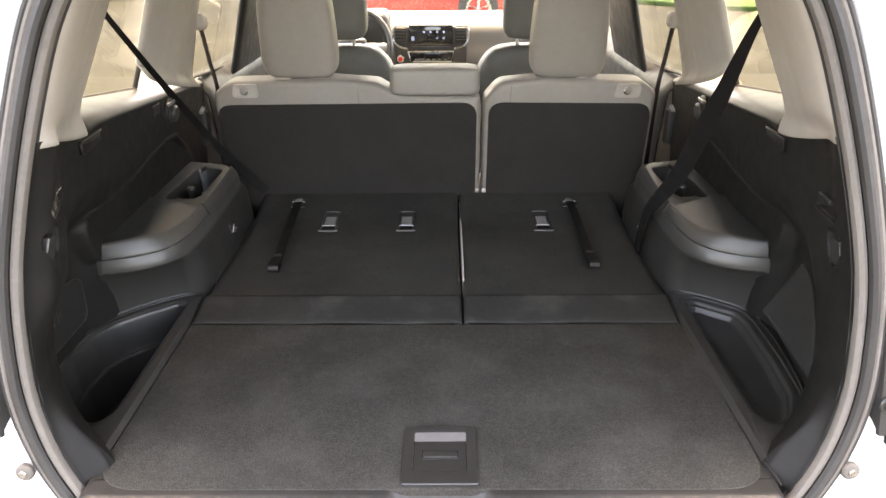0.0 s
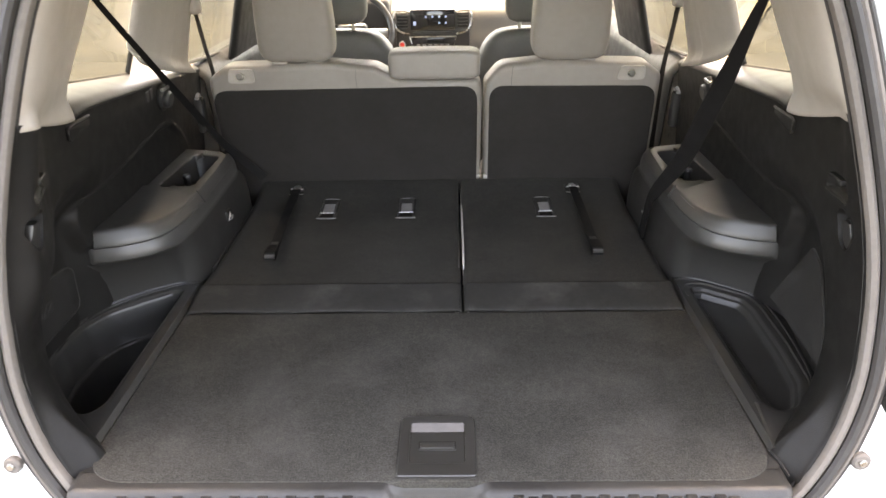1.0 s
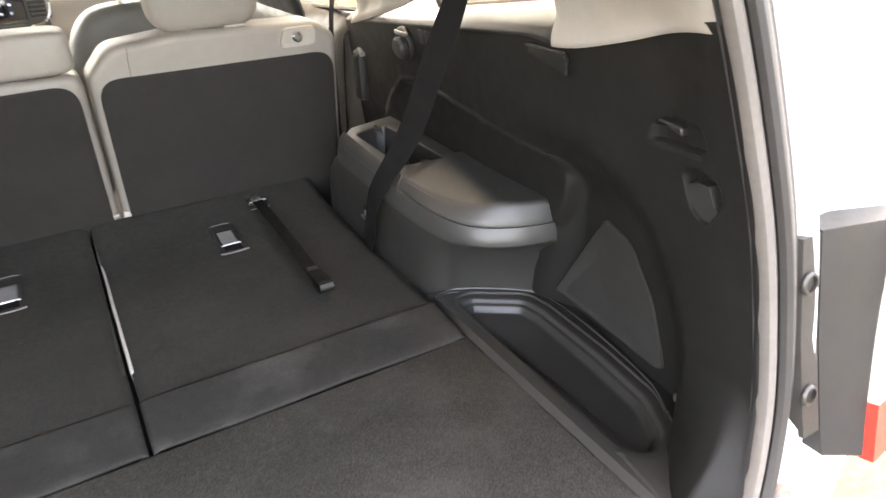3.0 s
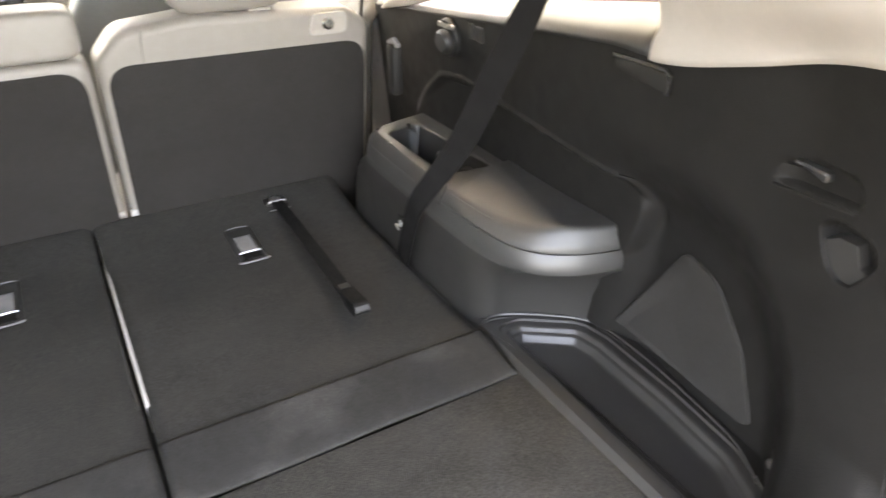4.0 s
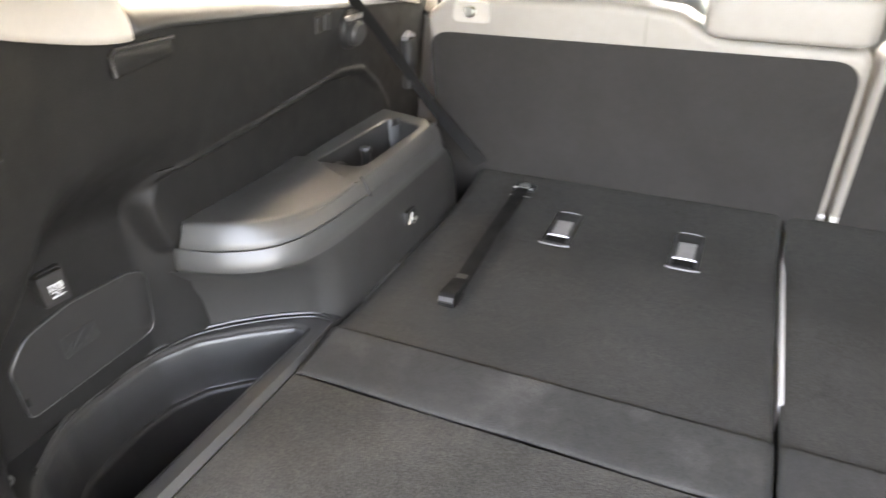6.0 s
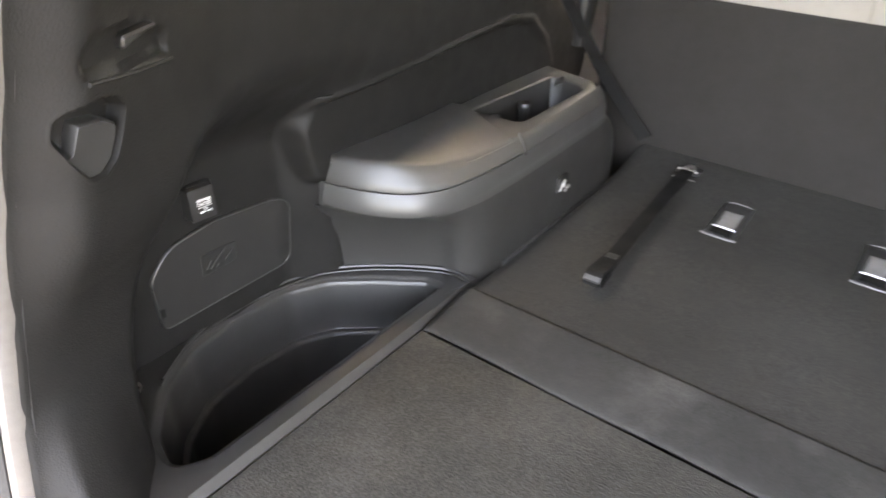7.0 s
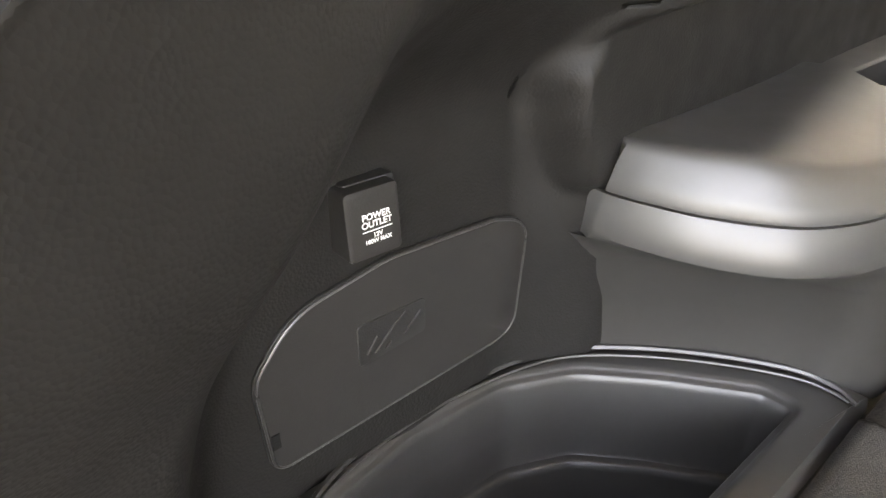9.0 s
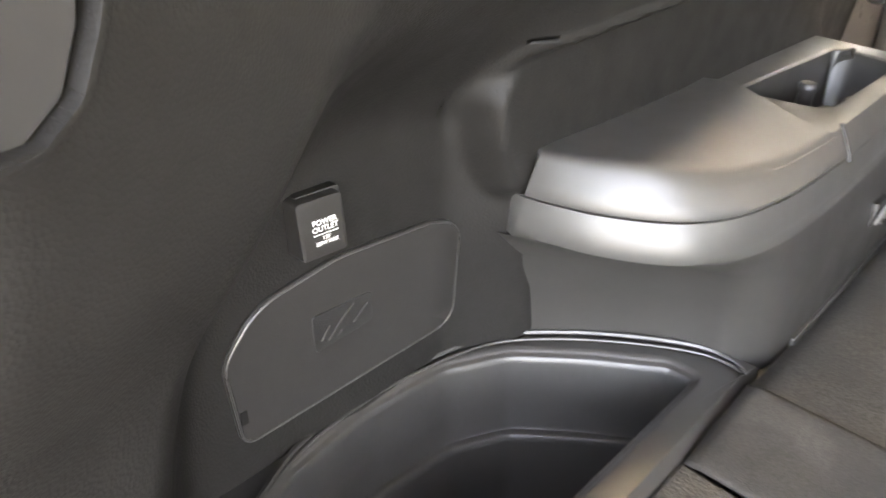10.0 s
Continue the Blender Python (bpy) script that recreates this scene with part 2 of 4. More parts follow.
def puff(center, size, e=0.35, nu=28, nv=16, shape=None):
    """A padded block: a rounded box, swollen by e."""
    def f(w, p):
        return math.copysign(abs(w) ** p, w)
    verts, faces = [], []
    for i in range(nv + 1):
        a = -math.pi / 2 + math.pi * i / nv
        for j in range(nu):
            b = 2 * math.pi * j / nu
            x, y, z = f(math.cos(a), e) * f(math.cos(b), e), f(math.cos(a), e) * f(math.sin(b), e), f(math.sin(a), e)
            if shape:
                x, y, z = shape(x, y, z)
            verts.append((center[0] + x * size[0] / 2, center[1] + y * size[1] / 2, center[2] + z * size[2] / 2))
    return verts, grid_faces(nv + 1, nu, wrap=True)


def block(x0, x1, y0, y1, z0, z1, bevel=0.004, seg=2):
    bm = bmesh.new()
    bmesh.ops.create_cube(bm, size=1.0)
    for v in bm.verts:
        v.co = Vector((mix(x0, x1, v.co.x + 0.5), mix(y0, y1, v.co.y + 0.5), mix(z0, z1, v.co.z + 0.5)))
    if bevel:
        bmesh.ops.bevel(bm, geom=list(bm.edges), offset=bevel, segments=seg, affect="EDGES", profile=0.5)
    return bm


def disc(center, axis, r, depth, n=24, bevel=0.0, hole=0.0):
    """A round plate with its face along the axis."""
    q = Vector(axis).to_track_quat("Z", "Y").to_matrix()
    c = Vector(center)
    prof = [(max(hole, 0.0), 0.0), (r, 0.0), (r, depth - bevel), (r - bevel, depth), (max(hole, 0.0), depth)]
    if hole:
        prof.append(prof[0])
    rings = [[c + q @ Vector((p * math.cos(2 * math.pi * k / n), p * math.sin(2 * math.pi * k / n), h)) for k in range(n)] for p, h in prof]
    return loft(rings, caps=False)


def poly_sd(p, poly):
    """Signed distance to a closed outline, negative inside."""
    d, inside = 1e9, False
    m = len(poly)
    for i in range(m):
        (ax, ay), (bx, by) = poly[i - 1], poly[i]
        ex, ey, wx, wy = bx - ax, by - ay, p[0] - ax, p[1] - ay
        u = max(0.0, min(1.0, (wx * ex + wy * ey) / (ex * ex + ey * ey + 1e-12)))
        d = min(d, (wx - ex * u) ** 2 + (wy - ey * u) ** 2)
        if (ay > p[1]) != (by > p[1]) and p[0] < (bx - ax) * (p[1] - ay) / (by - ay) + ax:
            inside = not inside
    return -math.sqrt(d) if inside else math.sqrt(d)


def resample(poly, n):
    """The closed outline as n points at even spacing."""
    pts = [Vector(p) for p in poly] + [Vector(poly[0])]
    run = [0.0]
    for a, b in zip(pts, pts[1:]):
        run.append(run[-1] + (b - a).length)
    out, k = [], 0
    for i in range(n):
        d = run[-1] * i / n
        while run[k + 1] < d:
            k += 1
        out.append(tuple(pts[k].lerp(pts[k + 1], (d - run[k]) / max(run[k + 1] - run[k], 1e-9))))
    return out


def cast(c, p, poly):
    """Where the ray from c through p meets a closed outline, beyond p."""
    dx, dy = p[0] - c[0], p[1] - c[1]
    best = 1.0
    for i in range(len(poly)):
        (ax, ay), (bx, by) = poly[i - 1], poly[i]
        ex, ey = bx - ax, by - ay
        den = dx * ey - dy * ex
        if abs(den) > 1e-12:
            t = ((ax - c[0]) * ey - (ay - c[1]) * ex) / den
            u = ((ax - c[0]) * dy - (ay - c[1]) * dx) / den
            if t > best and -1e-6 <= u <= 1 + 1e-6:
                best = t
    return (c[0] + dx * best, c[1] + dy * best)


# ---- the car's inner shell ----
SEAL = [(0.700, 0.440), (0.725, 0.500), (0.755, 0.545), (0.790, 0.577), (0.857, 0.612), (0.942, 0.634), (1.035, 0.636), (1.125, 0.627), (1.212, 0.608),
        (1.331, 0.572), (1.448, 0.530), (1.520, 0.495), (1.60, 0.44), (1.66, 0.36)]
SEALY = [(0.70, -0.505), (0.75, -0.492), (0.80, -0.478), (0.90, -0.452), (1.0, -0.430), (1.1, -0.413), (1.2, -0.396), (1.3, -0.382), (1.5, -0.350), (1.75, -0.305)]
FLARE = [(-0.49, 0.0), (-0.478, 0.008), (-0.45, 0.036), (-0.43, 0.048), (-0.40, 0.037), (-0.36, 0.018), (-0.30, 0.0)]
SHIFT = 0.013
CUP = round_poly([(-0.366, 1.149), (-0.356, 1.128), (-0.345, 1.1125), (-0.332, 1.1135), (-0.320, 1.1225), (-0.3125, 1.138), (-0.305, 1.160), (-0.314, 1.172), (-0.331, 1.176), (-0.3555, 1.170), (-0.363, 1.164)], 0.008, 4)
GRIP = round_poly([(-0.345, 1.200), (-0.338, 1.189), (-0.245, 1.180), (-0.250, 1.204), (-0.300, 1.222), (-0.335, 1.220)], 0.010, 4)
RECESS = round_poly([(-0.020, 0.955), (0.66, 0.955), (0.645, 0.985), (0.588, 1.040), (0.510, 1.092), (0.42, 1.107), (0.29, 1.102), (0.14, 1.094), (0.035, 1.088), (-0.020, 1.080), (-0.045, 1.047), (-0.040, 1.010)],
                    [0.03, 0.0, 0.03, 0.05, 0.06, 0.1, 0.2, 0.2, 0.2, 0.04, 0.03, 0.04], 6)
BIN = round_poly([(0.581, 0.091), (0.581, -0.31), (0.602, -0.347), (0.648, -0.333), (0.706, -0.285), (0.745, -0.22), (0.757, -0.14), (0.750, -0.055),
                  (0.722, 0.002), (0.672, 0.047), (0.612, 0.091)], [0.012, 0.03, 0.025, 0.05, 0.06, 0.06, 0.08, 0.06, 0.06, 0.15, 0.015], 6)
TRAY = round_poly([(0.583, 0.082), (0.583, -0.315), (0.604, -0.347), (0.648, -0.330), (0.677, -0.262), (0.688, -0.15), (0.692, -0.012),
                   (0.684, 0.032), (0.612, 0.083)], [0.010, 0.03, 0.025, 0.05, 0.08, 0.1, 0.04, 0.03, 0.012], 6)


def seal_x(z, left):
    return interp(SEAL, z) + (-SHIFT if left else SHIFT)


def seal_y(z):
    return interp(SEALY, z)


def wall_x(y, z, left, cup=True):
    x = mix(0.675 + 0.08 * y - 0.10 * (z - 1.1), seal_x(max(z, 0.78), left), ss(-0.25, seal_y(z), y))
    # hollow beside the floor
    q = math.hypot((y + 0.14) / (0.205 if y < -0.14 else 0.6), (max(z, 0.80) - 0.80) / 0.345)
    x -= 0.016 * ss(-0.12, -0.28, y) * ss(0.98, 1.08, z) * ss(0.0, 0.05, y - seal_y(z)) if left else 0.0
    x = mix(x, (0.757 if left else 0.747 - 0.034 * ss(0.0, -0.27, y)) - mix(0.035, 0.048, ss(0.88, 0.96, z)) * ss(-0.055, 0.038, y), ss(1.04, 0.66, q))
    x -= 0.015 * ss(-0.19, -0.29, y) * ss(0.0, 0.06, y - seal_y(z)) * ss(1.0, 1.1, z) if left else 0.0
    # hollow above the arm rest, with a soft raised lip
    if -0.12 < y < 0.70 and 0.94 < z < 1.15:
        sd = poly_sd((y, z), RECESS)
        x = mix(x, 0.716 + 0.025 * min(max(y, 0.0), 0.4), ss(0.0, -0.017, sd) * ss(0.935, 0.975, z))
        x -= 0.0045 * math.exp(-((sd + 0.003) / 0.006) ** 2) * ss(0.965, 1.005, z)
    # hook cup and grip pocket
    if cup and -0.41 < y < -0.22 and 1.10 < z < 1.26:
        x += 0.010 * ss(0.001, -0.005, poly_sd((y + (0.009 if left else 0.0), z - (0.021 if left else 0.004)), GRIP)) * ss(-0.235, -0.27, y)
    # sweep towards the floor's corner
    x -= interp(FLARE, y) * ss(0.98, 0.79, z) ** 1.5 * ss(0.0, 0.035, y - seal_y(max(z, 0.7)))
    return x


def floor_outline():
    return round_poly([(0.5505, 0.0), (-0.5505, 0.0), (-0.55, -0.495), (0.55, -0.495)], [0.004, 0.004, 0.085, 0.085], 10)


# cargo floor
floor = tagged(new("floor"), "black carpeted cargo floor with dusty scuffs and a pull handle", "floor", kind="structure")
lid_v, lid_f = slab(floor_outline(), 0.775, 0.80, 0.0025)
link("floor_panel", lid_v, lid_f, CARPET, floor)
link("floor_base", *slab(rect(-0.78, -0.56, 0.78, 0.72), 0.55, 0.60), DARK, floor)

# floor handle
handle = thing("floor_handle", "black plastic flush pull handle set in the cargo floor", "handle")
hx = 0.0145
out_line = round_poly(rect(hx - 0.063, -0.489, hx + 0.063, -0.348), [0.006, 0.006, 0.018, 0.018], 8)
in_line = resample(round_poly(rect(hx - 0.0455, -0.4615, hx + 0.0455, -0.3655), 0.005, 4), 80)
out_line = [cast((hx, -0.414), p, out_line) for p in in_line]
v, f = loft([[(x, y, z) for x, y in ring] for ring, z in ((out_line, 0.795), (out_line, 0.8035), (inset(out_line, 0.0015), 0.8050), (inset(in_line, -0.002), 0.8053), (in_line, 0.8045), (in_line, 0.797))], caps=False)
link("frame", v, f, SMOOTH, handle)
link("lever", [(hx - 0.044, -0.385, 0.8005), (hx + 0.044, -0.385, 0.8005), (hx + 0.044, -0.460, 0.8035), (hx - 0.044, -0.460, 0.8035),
               (hx - 0.044, -0.385, 0.797), (hx + 0.044, -0.385, 0.797), (hx + 0.044, -0.460, 0.797), (hx - 0.044, -0.460, 0.797)],
     [(0, 1, 2, 3), (4, 5, 6, 7), (0, 1, 5, 4), (1, 2, 6, 5), (2, 3, 7, 6), (3, 0, 4, 7)], SMOOTH, handle, smooth=False)
link("scoop", [(hx - 0.045, -0.366, 0.8045), (hx + 0.045, -0.366, 0.8045), (hx + 0.045, -0.385, 0.8008), (hx - 0.045, -0.385, 0.8008)], [(0, 1, 2, 3)],
     WORN, handle, "pale worn scoop edge")
part("badge_frame", block(hx - 0.031, hx + 0.031, -0.431, -0.411, 0.801, 0.8043, 0.0015), COVER, handle)
part("badge", block(hx - 0.028, hx + 0.028, -0.428, -0.414, 0.803, 0.8058, 0.0015), SMOOTH, handle)

# rear sill
sill = tagged(new("sill"), "grey ribbed plastic sill plate at the tailgate opening", "sill", kind="structure")


def sill_pt(u, v):
    """u across, v from the floor's edge to the seal."""
    x = u
    y0 = -0.47
    drop = 0.075 * ss(0.45, 1.0, v)
    notch = ss(0.085, 0.05, abs(x - hx))
    z = 0.7965 - drop - notch * (0.045 * ss(0.18, 0.5, v))
    y = mix(y0, -0.552, v)
    return (x, y, z)


sheet("sill_plate", sill_pt, steps(-0.555, 0.555, 120), steps(0, 1, 16), SILL, sill, thick=0.004)
for k in range(44):
    x = -0.47 + k * 0.0218
    if abs(x - hx) < 0.11:
        continue
    part("rib", block(x - 0.0085, x + 0.0085, -0.538, -0.503, 0.775, 0.7925 - 0.002 * (k % 2), 0.0012, 1), SILL, sill, smooth=False)
for s in (-1, 1):
    link("corner_fill", *slab(round_poly([(0.46 * s, -0.50), (0.53 * s, -0.50), (0.560 * s, -0.46), (0.556 * s, -0.42), (0.50 * s, -0.40)][::s], 0.01), 0.74, 0.7955, 0.004), SILL, sill)
    # dark gap between sill and side trim
    link("seam", *tube([(0.553 * s, -0.427, 0.8), (0.560 * s, -0.45, 0.799), (0.566 * s, -0.478, 0.79)], 0.0022, 6), DARK, sill)

# the two side walls
walls = {}
for s, nm in ((1, "wall_right"), (-1, "wall_left")):
    left = s < 0
    w = walls[s] = tagged(new(nm), "black grained plastic cargo side trim with moulded hollows", "wall", kind="structure")
    ys = sorted(set([round(v, 4) for v in steps(-0.455, 0.0, 84) + steps(-0.428, -0.318, 74) + steps(-0.085, 0.05, 44) + steps(0.0, 0.84, 110)]))
    zs = sorted(set(round(v, 4) for v in steps(0.70, 1.335, 112) + steps(1.105, 1.205, 60) + steps(1.0, 1.11, 36)))


    def trim_top(u):
        return 1.266 + 0.068 * ss(-0.058, -0.44, u) if u < -0.035 else 1.264 - 0.115 * max(u, 0.0)

    def trim_pt(u, v):
        y = u if u > -0.25 else -0.25 + (u + 0.25) * (seal_y(v) + 0.25) / (-0.455 + 0.25)
        z = min(v, trim_top(u))
        return (s * wall_x(y, z, left), y, z)

    def open_cup(u, v):
        y = u if u > -0.25 else -0.25 + (u + 0.25) * (seal_y(v) + 0.25) / (-0.455 + 0.25)
        return 1.10 < v < 1.20 and -0.41 < y < -0.28 and poly_sd((y + (0.009 if left else 0.0), v - (0.021 if left else 0.004)), CUP) < -0.0004

    sheet("side_trim", trim_pt, ys, zs, PLASTIC, w, thick=0.004, keep=lambda u, v: not open_cup(u, v) and v < trim_top(u) + 0.004)
    # glossy ledge that leads up to the side window
    def ledge(u, v):
        y = mix(-0.06, 0.82, u)
        z0 = 1.264 - 0.115 * max(y, 0.0)
        x0, x1, z1 = wall_x(y, z0, left) - 0.0035, 0.756, 1.299 - 0.145 * y
        a = math.pi / 2 * v
        return (s * mix(x0, x1, 1 - math.cos(a) ** 1.2), y, mix(z0 - 0.004, z1, math.sin(a) ** 0.9))

    sheet("window_ledge", ledge, steps(0, 1, 50), steps(0, 1, 14), LEDGE, w, "smooth black ledge under the side window", thick=0.003)
    # shelf with its pocket, between the floor's edge and the side trim
    pocket = resample(BIN if left else TRAY, 260)
    edge = [(0.5515, -0.435), (max(wall_x(-0.43, 0.815, left) + 0.012, 0.556), -0.435)]
    edge += [(max(wall_x(y, 0.815, left) + 0.012, 0.556), y) for y in steps(-0.43, 0.135, 40)] + [(0.5515, 0.135)]
    mid = (0.64, -0.12)
    outer = [cast(mid, p, edge) for p in pocket]
    if left:
        levels = [(-0.014, 0.8095), (-0.004, 0.8095), (-0.0012, 0.8088), (0.001, 0.8065), (0.0022, 0.8048), (0.0045, 0.8042), (0.006, 0.8025), (0.0075, 0.797), (0.0105, 0.760),
                  (0.013, 0.7275), (0.0150, 0.7245), (0.0190, 0.7240), (0.0215, 0.7225), (0.0235, 0.716), (0.028, 0.648), (0.034, 0.640), (0.045, 0.6385)]
    else:
        levels = [(-0.020, 0.8125), (-0.0165, 0.8125), (-0.0140, 0.8095), (-0.006, 0.8090), (-0.002, 0.8085), (0.0, 0.8065), (0.002, 0.8020), (0.0035, 0.8005), (0.0065, 0.7995),
                  (0.0085, 0.797), (0.0115, 0.788), (0.0135, 0.7862), (0.018, 0.7855)]
    rows = [[(s * x, y, 0.7995 if x < 0.553 else 0.8085) for x, y in outer]]
    rows.append([(s * mix(a[0], b[0], 0.06 if a[0] > 0.553 else 0.25), mix(a[1], b[1], 0.06 if a[0] > 0.553 else 0.25), 0.8092) for a, b in zip(outer, pocket)])
    rows += [[(s * x, y, z) for x, y in (inset(pocket, d) if abs(d) > 1e-9 else pocket)] for d, z in levels]
    for row in rows[2:5]:
        for k, (x, y, z) in enumerate(row):
            if abs(x) < 0.5700:
                row[k] = (s * 0.5700, y, 0.8092)
    v, f = loft(rows, caps=False)
    f.append(tuple(range(len(v) - len(pocket), len(v))))
    link("pocket_shelf", v, f, CONSOLE, w, "smooth black tray")
    # bead along the foot of the side trim
    foot_line = [(0.556, 0.119), (0.575, 0.124), (0.605, 0.119), (0.655, 0.088), (0.705, 0.045)]
    foot_line += [(0.740, 0.0), (0.757, -0.06), (0.762, -0.13), (0.752, -0.205), (0.715, -0.275)] if left else [(0.722, 0.005), (0.722, -0.08), (0.714, -0.17), (0.700, -0.255), (0.675, -0.305)]
    bead = smooth_path([(x, y, 0.8105 + 0.002 * min(k, 1)) for k, (x, y) in enumerate(foot_line)], 6)
    link("bead", *tube([(s * p.x, p.y, p.z) for p in bead], 0.0024, 6), CONSOLE, w)
    link("bead", *tube([(s * (p.x - 0.006), p.y - 0.006, p.z - 0.0015) for p in bead[4:]], 0.0013, 6), CONSOLE, w)

    # beige upper pillar at the tailgate
    def dpillar(u, v):
        z = mix(1.258 + 0.066 * ss(0.0, 1.0, u), 1.66, v)
        yw = -0.058 + 0.010 * ss(1.30, 1.275, z) + max(0.0, z - 1.33) * 0.45
        y = mix(yw, seal_y(z), u)
        tw = 0.654 + 0.05 * (y + 0.05) - 0.36 * (z - 1.29)
        x = mix(tw, seal_x(z, left), ss(0.10, 1.0, u))
        x -= 0.007 * (1 - (2 * u - 1) ** 4)
        x = mix(wall_x(y, min(z, 1.30), left) - 0.008, x, ss(0.0, 0.14, v)) + 0.010 * ss(0.93, 1.0, u)
        x += 0.10 * ss(0.055, 0.0, u)
        return (s * x, y, z)

    sheet("tailgate_pillar", dpillar, steps(0, 1, 40), steps(0, 1, 50), BEIGE, w, "smooth beige plastic pillar trim", thick=0.006)

    # beige pillar between the side windows
    def cpillar(u, v):
        z = mix(1.290 - 0.125 * u ** 0.8, 1.68, v)
        y = mix(0.325, 0.775 - 0.33 * (z - 1.19), u)
        x = 0.715 - 0.36 * (z - 1.29) - 0.028 * math.sin(math.pi * min(max(u, 0), 1)) ** 0.4
        x += 0.012 * ss(0.50, 0.62, u) - 0.010 * ss(0.78, 0.86, u)
        x = mix(wall_x(y, min(z, 1.25), left) - 0.006, x, ss(0.0, 0.09, v))
        return (s * x, y, z)

    sheet("middle_pillar", cpillar, steps(0, 1, 48), steps(0, 1, 30), BEIGE, w, "smooth beige plastic pillar trim", thick=0.006)

# seal round the tailgate opening
half = smooth_path([(0.0, seal_y(1.73), 1.735), (0.2, seal_y(1.71), 1.715)] + [(x, seal_y(z), z) for z, x in SEAL[::-1]] + [(0.30, -0.53, 0.693), (0.15, -0.545, 0.69), (0.0, -0.548, 0.69)], 5)
loop = [p + Vector((SHIFT * min(p.x / 0.3, 1), 0, 0)) for p in half] + [Vector((-p.x + SHIFT * min(p.x / 0.3, 1), p.y, p.z)) for p in half[-2:0:-1]]
center = Vector((0, -0.5, 1.15))


def ring_at(out, dy):
    """The opening's outline moved outwards and to the rear."""
    res = []
    m = len(loop)
    for i, p in enumerate(loop):
        d = loop[(i + 1) % m] - loop[i - 1]
        n = Vector((d.z, 0, -d.x)).normalized()
        if n.dot(p - center) < 0:
            n = -n
        res.append(p + n * out + Vector((0, dy, 0)))
    return res


def swept(out, dy, r, squash=1.0, n=8):
    """A bead all the way round the opening."""
    path = ring_at(out, dy)
    m = len(path)
    rings = []
    for i, p in enumerate(path):
        d = (path[(i + 1) % m] - path[i - 1]).normalized()
        a = Vector((0, 1, 0))
        b = d.cross(a).normalized()
        rings.append([p + a * (r * squash * math.cos(q)) + b * (r * math.sin(q)) for q in (2 * math.pi * k / n for k in range(n))])
    v, f = loft(rings, caps=False)
    k = len(v) - n
    return v, f + [(k + j, k + (j + 1) % n, (j + 1) % n, j) for j in range(n)]


trim = tagged(new("trim"), "grey and black rubber weather strip round the tailgate opening", "weather strip", kind="structure")
link("lip", *swept(0.004, -0.004, 0.0085, 1.2), LIP, trim)
link("seal_base", *loft([ring_at(o, d) for o, d in ((-0.004, 0.008), (0.010, 0.004), (0.030, 0.003), (0.048, 0.005))], caps=False), RUBBER, trim)
link("bulb", *swept(0.019, -0.014, 0.0085), RUBBER, trim)
link("bulb", *swept(0.032, -0.008, 0.0065), LIP, trim)
link("bulb", *swept(0.041, -0.004, 0.006), RUBBER, trim)

# painted body round the opening
rings = [ring_at(o, dy) for o, dy in ((0.040, 0.006), (0.050, 0.0), (0.060, -0.012), (0.070, -0.014), (0.085, 0.012), (0.125, 0.014), (0.19, -0.01), (0.25, 0.01), (0.30, 0.09), (0.32, 0.25))]
v, f = loft(rings, caps=False)
body = tagged(new("body"), "glossy white painted car body round the open tailgate", "car body", kind="structure")
link("rear_frame", v, f, PAINT, body)
BELT = [(-0.2, 1.26), (0.4, 1.225), (0.75, 1.155), (1.46, 1.10), (3.0, 1.08)]
for s in (-1, 1):
    def flank(u, v):
        z = mix(0.32, 1.06, v)
        return (s * (0.93 + 0.03 * math.sin(math.pi * v)), mix(-0.30, 3.3, u), z)
    sheet("flank", flank, steps(0, 1, 20), steps(0, 1, 10), PAINT, body, thick=0.01)
    # window ledge outside the glass
    sheet("belt_line", lambda u, v: (s * mix(0.775, 0.945, v), mix(-0.2, 3.0, u), interp(BELT, mix(-0.2, 3.0, u)) - 0.05 * v), steps(0, 1, 12), steps(0, 1, 4), PAINT, body, thick=0.006)
    # inner door trim ahead of the cargo bay
    def door_trim(u, v):
        y = mix(0.83, 2.7, u)
        z = mix(0.5, 1.185 - 0.03 * u, v)
        return (s * (0.725 + 0.02 * u - 0.02 * math.sin(math.pi * v) + 0.05 * ss(0.92, 1.0, v)), y, z)
    sheet("door_trim", door_trim, steps(0, 1, 30), steps(0, 1, 24), DARK, walls[s], "dark door trim", thick=0.006)
    # dark pillar beside the front seats
    sheet("dark_pillar", lambda u, v: (s * (0.745 - 0.34 * v * 0.45), mix(1.13, 1.62, u) + 0.05 * v, mix(1.08, 1.70, v)), steps(0, 1, 6), steps(0, 1, 10), DARK, walls[s], "black door pillar", thick=0.01)
    sheet("front_pillar", lambda u, v: (s * (0.74 - 0.15 * v), mix(2.62, 2.72, u) - 0.65 * v, mix(1.1, 1.70, v)), steps(0, 1, 4), steps(0, 1, 10), BEIGE, walls[s], thick=0.02)

# raised tailgate
gate = tagged(new("tailgate"), "raised white tailgate with a black inner panel", "tailgate", kind="structure")


def gate_pt(u, v):
    return (mix(-0.62, 0.62, u) * (1 - 0.06 * v), mix(-0.31, -1.28, v), 1.77 + 0.25 * v + 0.05 * math.sin(math.pi * v) - 0.05 * abs(2 * u - 1) ** 4)


